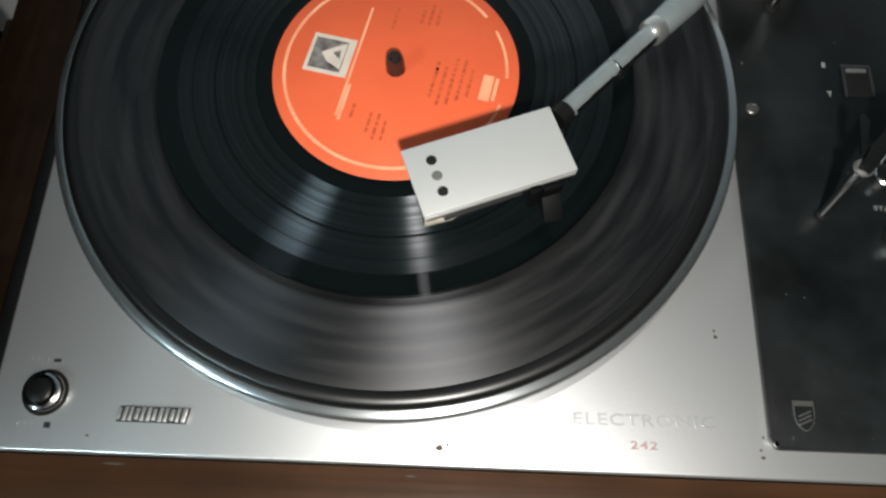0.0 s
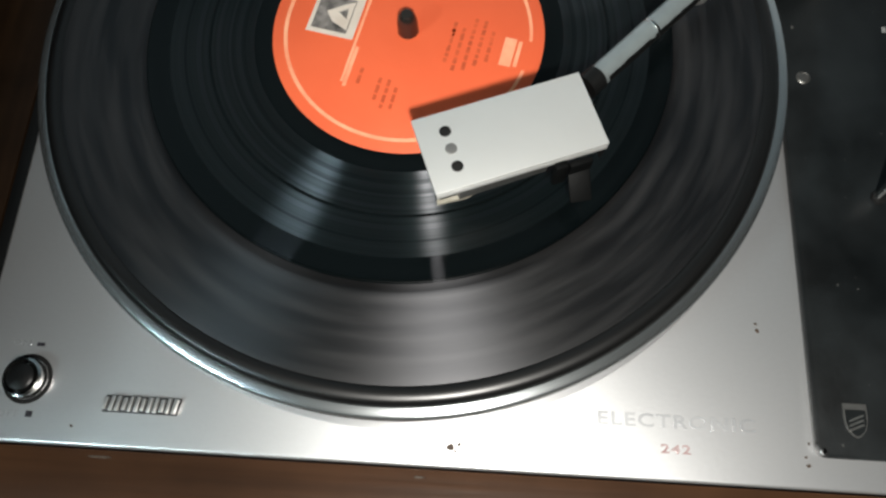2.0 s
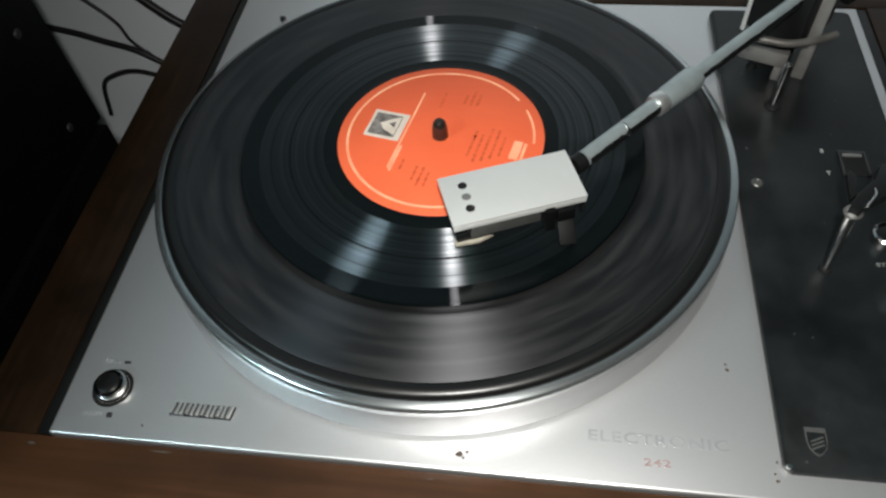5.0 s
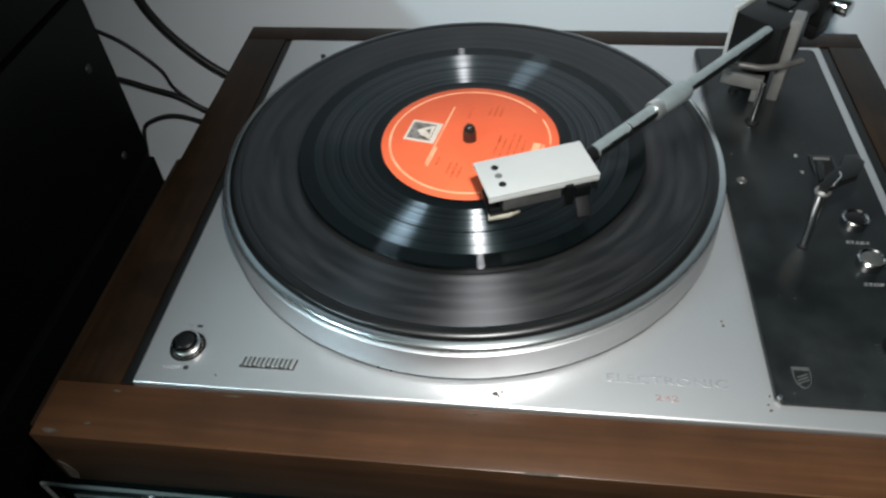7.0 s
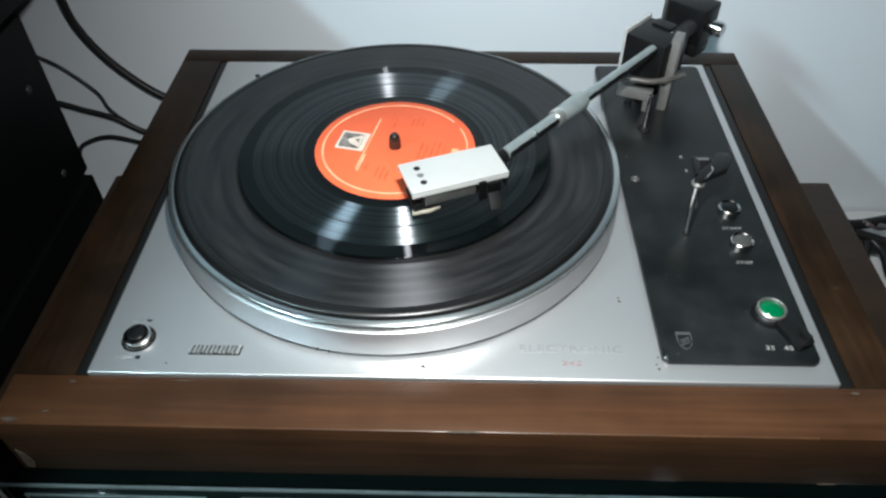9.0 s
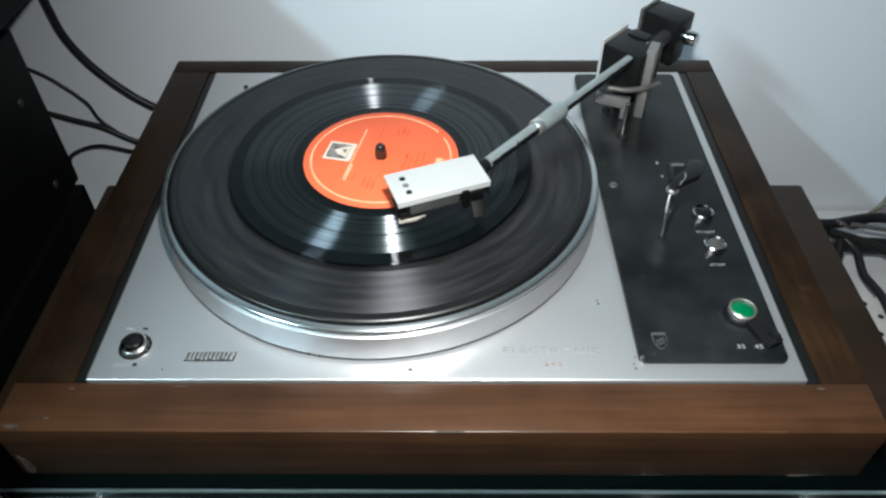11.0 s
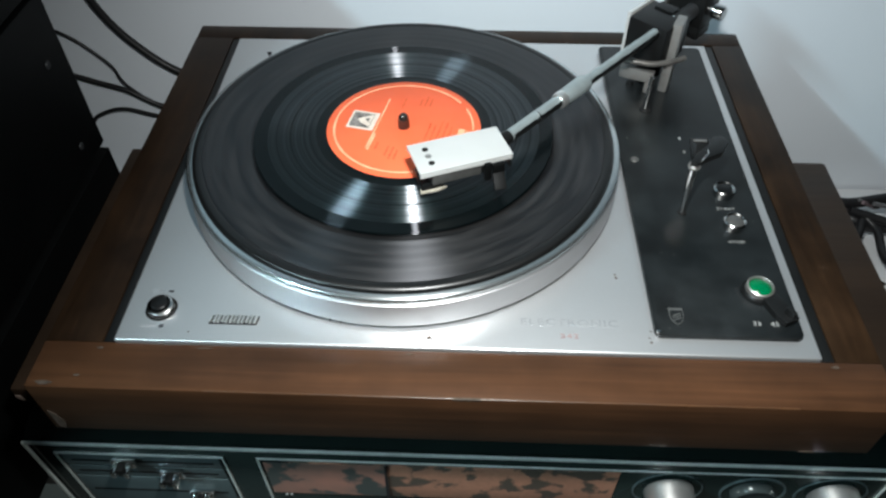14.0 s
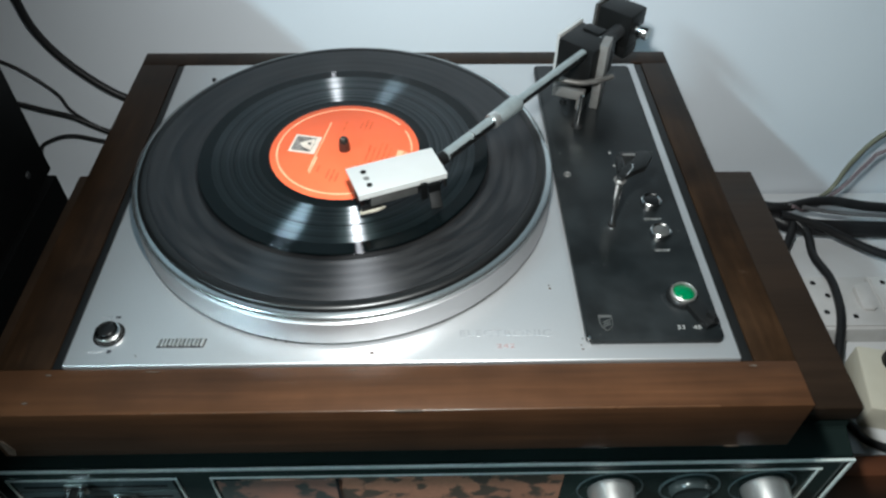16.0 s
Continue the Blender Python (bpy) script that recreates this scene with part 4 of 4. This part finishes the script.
part("lever_clip", placed(sweep([(0.0010, -0.0034, 0.0026), (0.0060, -0.0040, 0.0029), (0.0105, -0.0042, 0.0029), (0.0140, -0.0026, 0.0029)], 0.0006, 8), PADDLE), M["chrome"], lever)

# ---- tonearm ----
AZ = 0.9442
PIV = Vector((0.1713, 0.0932, 0))
ARM = 47.8
AF = Matrix.Translation(PIV) @ pose(0, 0, 0, 0, 0, ARM)


def on_arm(bm):
    """From the arm's own axes (x back along the tube, y to its left) into the room."""
    return placed(bm, AF)


def along_x(profile, segs=32):
    """A body turned round the arm's axis, from rows of (x, radius)."""
    return placed(lathe([(r, x) for x, r in profile], segs), Matrix.Translation((0, 0, AZ)) @ pose(0, 0, 0, 0, 90, 0))


TUBE_AXIS = pose(0.1684, 0.0881, 0.9486, 0, -2.94, 46.03)


def on_tube(profile, segs=32):
    """A body turned round the tube, which slopes down from its bearing to the headshell."""
    return placed(lathe([(r, x) for x, r in profile], segs), TUBE_AXIS @ pose(0, 0, 0, 0, 90, 0))


def tube_strip(x0, x1, r, a0, a1, seed, step=0.0016):
    """A thin strip along one side of the tube, with an uneven upper edge; angles from the side towards the top."""
    rnd, bm, rows = random.Random(seed), bmesh.new(), []
    count = int((x1 - x0) / step)
    for i in range(count + 1):
        top = a1 + rnd.uniform(-3, 3) - (9 if rnd.random() < 0.06 else 0)
        ring = []
        for k in range(9):
            a = radians(a0 + (top - a0) * k / 8)
            ring.append(bm.verts.new((x0 + (x1 - x0) * i / count, -r * math.cos(a), r * math.sin(a))))
        rows.append(ring)
    for p, q in zip(rows, rows[1:]):
        for k in range(8):
            bm.faces.new((p[k], q[k], q[k + 1], p[k + 1]))
    bmesh.ops.recalc_face_normals(bm, faces=bm.faces)
    return placed(bm, TUBE_AXIS)


TIP = -0.1545
tonearm = part("tonearm", on_tube([(TIP, 0), (TIP, 0.0036), (-0.105, 0.0036), (-0.095, 0.0033), (0.004, 0.0033), (0.004, 0)]), M["arm"], turntable, "straight grey metal tonearm with a black underside")
part("underside", tube_strip(TIP + 0.001, -0.1125, 0.00368, -95, 36, 3), M["black"], tonearm, "black underside with an uneven edge")
part("underside", tube_strip(-0.0855, -0.009, 0.00338, -95, 38, 4), M["black"], tonearm)
part("collar", on_tube([(-0.107, 0.0034), (-0.107, 0.0046), (-0.1055, 0.0050), (-0.094, 0.0054), (-0.0885, 0.0054), (-0.0865, 0.0047), (-0.086, 0.0033)]), M["arm"], tonearm, "grey locking collar")
part("collar_ring", on_tube([(-0.1125, 0.0036), (-0.1125, 0.0046), (-0.1115, 0.0050), (-0.1085, 0.0050), (-0.1072, 0.0046), (-0.1072, 0.0036)]), M["knob"], tonearm, "bright chrome ring")
part("ferrule", on_tube([(TIP - 0.0055, 0), (TIP - 0.0055, 0.0040), (TIP - 0.0004, 0.0040), (TIP - 0.0001, 0.0036), (TIP - 0.0001, 0)]), M["black"], tonearm)
part("scale_ring", on_tube([(-0.1316, 0.0036), (-0.1316, 0.00385), (-0.1308, 0.00385), (-0.1308, 0.0036)]), M["chrome"], tonearm)

# headshell: a bent sheet over a black pick-up
SH = Matrix.Translation((0.0339, -0.0494, 0)) @ pose(0, 0, 0, 0, 0, 20.9)
ST = 0.9522


def on_shell(bm):
    return placed(bm, SH)


shell = part("headshell", on_shell(box(-0.0255, 0.0255, -0.0122, 0.0120, ST - 0.0014, ST, 0.0004)), M["shell_metal"], tonearm, "flat brushed aluminium headshell")
for y0 in (-0.0122, 0.0109):
    part("shell_lip", on_shell(box(-0.0253, 0.0253, y0, y0 + 0.0011, ST - 0.0036, ST - 0.0015, 0.0003)), M["shell_metal"], shell)
part("shell_end", on_shell(box(0.0243, 0.0254, -0.0114, 0.0114, ST - 0.0100, ST - 0.0015, 0.0003)), M["black"], shell)
for y, m in ((0.0057, "cavity"), (0.0, "dull_metal"), (-0.0057, "cavity")):
    part("shell_screw" if m == "dull_metal" else "shell_hole", on_shell(lathe([(0, ST + 0.0002), (0.0012, ST + 0.0002), (0.0017, ST + 0.0001), (0.0018, ST - 0.0002)], 20, (-0.0172, y))), M[m], shell)
part("cartridge", on_shell(joined(box(-0.0190, 0.0150, -0.0090, 0.0090, ST - 0.0120, ST - 0.0043, 0.0008), box(-0.0235, -0.0120, -0.0075, 0.0075, ST - 0.0168, ST - 0.0121, 0.0010))), M["black"], shell, "black pick-up cartridge")
part("stylus_guard", on_shell(prism([(-0.0245, -0.0082), (-0.0150, -0.0088), (-0.0090, -0.0072), (-0.0130, -0.0050), (-0.0235, -0.0045)], ST - 0.0180, ST - 0.0165, 0.0003)), M["guard"], shell, "pale plastic stylus guard")
part("cantilever", on_shell(sweep([(-0.014, 0, ST - 0.0168), (-0.0195, 0, ST - 0.0215), (-0.0205, 0, REC_Z + 0.0003)], 0.0005, 8, False)), M["dull_metal"], shell)
part("side_clip", on_shell(joined(box(0.0090, 0.0128, -0.0148, -0.0127, ST - 0.0125, ST - 0.0015, 0.0005))), M["stack_black"], shell)
part("cartridge_side", on_shell(prism([(-0.0185, -0.0112), (0.0085, -0.0106), (0.0085, -0.0092), (-0.0185, -0.0092)], ST - 0.0108, ST - 0.0042, 0.0004)), M["dark_metal"], shell, "tarnished metal side of the pick-up")
part("finger_lift", on_shell(joined(box(0.0135, 0.0205, -0.0146, -0.0128, ST - 0.0090, ST - 0.0032, 0.0007), placed(box(-0.0033, 0.0033, -0.0098, 0.0, -0.0014, 0.0, 0.0006), Matrix.Translation((0.0170, -0.0140, ST - 0.0085)) @ pose(0, 0, 0, 40, 0, -8)))), M["stack_black"], shell, "black plastic finger lift")

# bearing block, counterweight and bracket
block = part("bearing_block", on_arm(joined(box(-0.0225, 0.0070, -0.0090, 0.0195, 0.9245, 0.9520, 0.0014), box(-0.002, 0.007, 0.000, 0.014, 0.9522, 0.9532, 0.0005))), M["black"], tonearm, "black bearing block")
part("side_plate", on_arm(prism([(-0.0200, 0.0203), (0.0095, 0.0203), (0.0095, 0.0227), (-0.0200, 0.0227)], 0.9190, 0.9530, 0.0007)), M["shell_metal"], block, "pale metal side plate")
part("link", on_arm(along_x([(0.0106, 0), (0.0106, 0.0052), (0.0255, 0.0052), (0.0255, 0)])), M["dark_grey"], block)
weight = part("counterweight", on_arm(prism([(0.0256, -0.0085), (0.0470, -0.0085), (0.0470, 0.0185), (0.0256, 0.0185)], 0.9330, 0.9575, 0.0020)), M["black"], tonearm, "square black counterweight")
part("side_plate", on_arm(prism([(0.0240, 0.0188), (0.0475, 0.0188), (0.0475, 0.0212), (0.0240, 0.0212)], 0.9300, 0.9585, 0.0007)), M["dark_metal"], weight)
part("weight_foot", on_arm(prism([(0.0265, -0.0075), (0.045, -0.0075), (0.041, 0.013), (0.030, 0.013)], 0.9225, 0.9329, 0.0030)), M["black"], weight)
part("weight_knob", on_arm(placed(lathe([(0, 0.0235), (0.0040, 0.0235), (0.0050, 0.0222), (0.0050, 0.0155), (0.0030, 0.0150), (0.0030, 0.0141)], 24), Matrix.Translation((0.0365, 0.0055, 0.9440)) @ pose(0, 0, 0, 90, 0, 0))), M["chrome"], weight, "small chrome thumb screw")

bracket = part("arm_bracket", placed(joined(box(-0.0030, 0.0030, -0.0075, 0.0065, PT, 0.9540, 0.0007)), Matrix.Translation((0.1732, 0.0822, 0)) @ pose(0, 0, 0, 0, 0, -24)), M["dull_metal"], turntable, "upright dull metal bracket")
part("bracket_base", placed(joined(box(-0.0130, 0.0100, -0.0020, 0.0030, PT + 0.0080, PT + 0.0160, 0.0008), box(0.0052, 0.0100, -0.0020, 0.0030, PT, PT + 0.0079, 0.0006)), Matrix.Translation((0.1530, 0.0780, 0)) @ pose(0, 0, 0, 0, 0, -22)), M["dull_metal"], bracket)
part("pivot_column", lathe([(0, PT), (0.0085, PT), (0.0080, 0.9264), (0, 0.9264)], 32, (PIV.x - 0.006, PIV.y + 0.008)), M["black"], bracket)
part("bracket_screw", lathe([(0, PT + 0.0022), (0.0022, PT + 0.0022), (0.0028, PT)], 18, (0.1500, 0.0845)), M["black"], bracket)
rest = part("arm_rest", lathe([(0, 0.9285), (0.0016, 0.9285), (0.0019, 0.9270), (0.0019, PT), (0, PT)], 18, (0.1560, 0.0548)), M["chrome"], turntable, "chrome post with a curved lift bar")
part("lift_bar", sweep([(0.1400, 0.0735, 0.9300), (0.1505, 0.0700, 0.9298), (0.1590, 0.0688, 0.9297), (0.1700, 0.0712, 0.9300), (0.1800, 0.0755, 0.9305)], 0.0019, 12), M["grey_bar"], rest)
part("post_foot", lathe([(0, PT + 0.0010), (0.0034, PT + 0.0010), (0.0040, PT)], 20, (0.1560, 0.0548)), M["cavity"], rest)

# ---- hi-fi units on the other side ----
SX = -0.266


def unit(x0, x1, y0, y1, z0, z1, label, bolts):
    ob = thing("hifi_unit", ((x0 + x1) / 2, (y0 + y1) / 2, z0), label, "hi-fi unit", "stack of dark hi-fi units")
    part("body", box(x0, x1, y0, y1, z0 + 0.004, z1, 0.0015), M["stack_black"], ob)
    part("front", box(x0 + 0.004, x1 - 0.004, y0 - 0.008, y0 - 0.0003, z0 + 0.008, z1 - 0.003, 0.001), M["gloss_black"], ob)
    for x in (x0 + 0.04, x1 - 0.03):
        for y in (y0 + 0.03, y1 - 0.03):
            part("foot", lathe([(0, z0), (0.010, z0), (0.011, z0 + 0.0039), (0, z0 + 0.0039)], 18, (x, y)), M["cavity"], ob)
    for y, z in bolts:
        part("bolt", placed(lathe([(0, 0.0012), (0.0025, 0.0010), (0.0032, 0)], 18), Matrix.Translation((x1, y, z)) @ pose(0, 0, 0, 0, 90, 0)), M["dark_grey"], ob)
    return ob


unit(SX - 0.42, SX + 0.003, -0.21, 0.120, TABLE_Z, 0.8075, "black metal hi-fi unit at the bottom of a stack", ((0.09, 0.775),))
unit(SX - 0.42, SX, -0.21, 0.1220, 0.808, 0.9460, "black metal hi-fi unit with side bolts", ((0.0906, 0.832), (0.0958, 0.9027)))
unit(SX - 0.42, SX + 0.0005, -0.23, 0.196, 0.9465, 1.09, "deep black hi-fi unit on top of a stack", ())

# ---- cables ----
def cable(points, r, mat="cable", label="thin black cable hanging behind the turntable", group="cables behind the turntable"):
    return single("cable", sweep(points, r, 12), M[mat], label, "cable", group)


cable([(-0.2920, 0.220, 0.9700), (-0.2915, 0.219, 0.9300), (-0.2905, 0.219, 0.9105), (-0.2870, 0.219, 0.8870), (-0.2755, 0.219, 0.8625), (-0.2575, 0.219, 0.8395), (-0.2345, 0.219, 0.8195), (-0.1980, 0.219, 0.7990), (-0.1630, 0.219, 0.7550), (-0.1330, 0.219, 0.7015)], 0.0034, label="thick black cable hanging behind the turntable")
cable([(-0.3620, 0.220, 0.8700), (-0.3250, 0.220, 0.8525), (-0.3065, 0.220, 0.8375), (-0.2915, 0.220, 0.8195), (-0.2870, 0.220, 0.8040), (-0.2775, 0.220, 0.7920), (-0.2620, 0.220, 0.7800), (-0.2130, 0.220, 0.7600), (-0.1730, 0.220, 0.7015)], 0.0014)
cable([(-0.3740, 0.219, 0.8200), (-0.3315, 0.219, 0.8100), (-0.3100, 0.219, 0.8025), (-0.2860, 0.219, 0.7945), (-0.2630, 0.219, 0.7800), (-0.2230, 0.219, 0.7580), (-0.1830, 0.219, 0.7015)], 0.0024)
cable([(-0.3400, 0.219, 0.7215), (-0.3310, 0.219, 0.7555), (-0.3170, 0.219, 0.7670), (-0.2970, 0.219, 0.7725), (-0.2745, 0.219, 0.7680), (-0.2250, 0.219, 0.7500), (-0.1950, 0.219, 0.7015)], 0.0019)

# ---- mains corner ----
BZ = TABLE_Z
strip = thing("extension_board", (0.5, 0.07, BZ), "grey-white extension board with sockets and rocker switches", "extension board")
part("body", box(0.372, 0.66, 0.022, 0.084, BZ, BZ + 0.020, 0.003), M["white_plastic"], strip)
for x in (0.424, 0.489, 0.554, 0.619):
    socket = part("socket_plate", box(x - 0.031, x + 0.031, 0.025, 0.081, BZ + 0.0201, BZ + 0.0220, 0.0008), M["white_plastic"], strip)
    for dx, dy in ((-0.020, 0.021), (-0.003, 0.021), (-0.012, 0.006), (-0.004, -0.008), (-0.020, -0.013), (0.004, -0.018)):
        part("hole", placed(lathe([(0, 0.0002), (0.0022, 0.0002), (0.0026, 0)], 16), Matrix.Translation((x + dx, 0.053 + dy, BZ + 0.0220))), M["cavity"], socket)
    part("rocker_switch", placed(prism(rounded(-0.0070, 0.0070, -0.0135, 0.0135, 0.005), 0, 0.0050, 0.001), Matrix.Translation((x + 0.019, 0.054, BZ + 0.0222)) @ pose(0, 0, 0, 6)), M["white_plastic"], socket)
adapter = thing("power_adapter", (0.44, -0.04, BZ), "ivory power adapter with black plugs", "power adapter")
part("body", placed(box(0, 0.060, -0.062, 0, 0, 0.028, 0.003), Matrix.Translation((0.4105, 0.000, BZ)) @ pose(0, 0, 0, 0, 0, -12)), M["ivory"], adapter)
for dx, dy in ((0.020, -0.020), (0.016, -0.050)):
    part("plug", placed(lathe([(0, 0.054), (0.009, 0.053), (0.0125, 0.046), (0.0140, 0.0285), (0, 0.0285)], 24), Matrix.Translation((0.4185 + dx, dy, BZ))), M["black"], adapter, "black round plug")
T = "cables on the table"
cable([(0.30, 0.168, BZ + 0.010), (0.345, 0.170, BZ + 0.012), (0.394, 0.165, BZ + 0.018), (0.4115, 0.155, BZ + 0.018), (0.438, 0.150, BZ + 0.018), (0.503, 0.146, BZ + 0.018), (0.64, 0.142, BZ + 0.014)], 0.0085, label="thick bundle of black cables on the table", group=T)
cable([(0.30, 0.182, BZ + 0.022), (0.36, 0.180, BZ + 0.028), (0.400, 0.166, BZ + 0.031), (0.450, 0.172, BZ + 0.034), (0.503, 0.166, BZ + 0.030), (0.64, 0.168, BZ + 0.02)], 0.0050, label="black cable on a bundle of cables", group=T)
cable([(0.40, 0.156, BZ + 0.031), (0.4343, 0.142, BZ + 0.028), (0.4569, 0.128, BZ + 0.024), (0.486, 0.109, BZ + 0.022), (0.53, 0.090, BZ + 0.027), (0.60, 0.088, BZ + 0.027)], 0.0042, label="black cable bending over the table", group=T)
cable([(0.412, 0.152, BZ + 0.029), (0.4210, 0.136, BZ + 0.024), (0.4175, 0.1088, BZ + 0.022), (0.4192, 0.0734, BZ + 0.0265), (0.4123, 0.0342, BZ + 0.0265), (0.402, 0.004, BZ + 0.018), (0.392, -0.030, BZ + 0.005)], 0.0038, label="black cable across the extension board", group=T)
cable([(0.410, 0.148, BZ + 0.027), (0.4059, 0.137, BZ + 0.022), (0.3937, 0.119, BZ + 0.016), (0.370, 0.095, BZ + 0.005)], 0.0038, label="black cable beside the receiver", group=T)
cable([(0.378, -0.050, BZ + 0.0045), (0.392, -0.064, BZ + 0.0045), (0.402, -0.080, BZ + 0.0055), (0.45, -0.096, BZ + 0.0055)], 0.0036, label="black cable by the table's front edge", group=T)
cable([(0.405, 0.165, BZ + 0.034), (0.4257, 0.168, BZ + 0.030), (0.4630, 0.192, BZ + 0.030), (0.4726, 0.195, BZ + 0.0643), (0.4895, 0.195, BZ + 0.099), (0.53, 0.192, BZ + 0.130)], 0.0022, "olive_wire", "olive wire rising from the cable bundle", T)
cable([(0.408, 0.165, BZ + 0.036), (0.4300, 0.170, BZ + 0.030), (0.4660, 0.196, BZ + 0.026), (0.4770, 0.199, BZ + 0.060), (0.4930, 0.199, BZ + 0.094), (0.535, 0.196, BZ + 0.124)], 0.0020, "grey_cable", "grey wire rising from the cable bundle", T)
cable([(0.412, 0.162, BZ + 0.036), (0.4358, 0.170, BZ + 0.024), (0.4752, 0.194, BZ + 0.031), (0.4896, 0.195, BZ + 0.0642), (0.499, 0.195, BZ + 0.078), (0.54, 0.190, BZ + 0.100)], 0.0020, "pink_wire", "pinkish wire rising from the cable bundle", T)
cable([(0.42, 0.158, BZ + 0.038), (0.46, 0.156, BZ + 0.032), (0.52, 0.152, BZ + 0.030), (0.62, 0.146, BZ + 0.026)], 0.0022, "grey_cable", "grey wire lying on black cables", T)

# ---- tube light on the wall behind ----
tube = thing("tube_light", tuple(TUBE), "white fluorescent tube light under the ceiling", "lamp")
tm = Matrix.Translation(-0.03 * AIM) @ TUBE_POSE
part("housing", placed(box(-0.38, 0.38, -0.04, 0.04, 0.0, 0.03, 0.004), tm @ Matrix.Translation((0, 0, 0.012))), M["white_plastic"], tube)
part("hanger", joined(*(sweep([tuple(tm @ Vector((x, 0, 0.03))), tuple((tm @ Vector((x, 0, 0.03))).xy) + (2.7,)], 0.004, 8, False) for x in (-0.3, 0.3))), M["dull_metal"], tube)
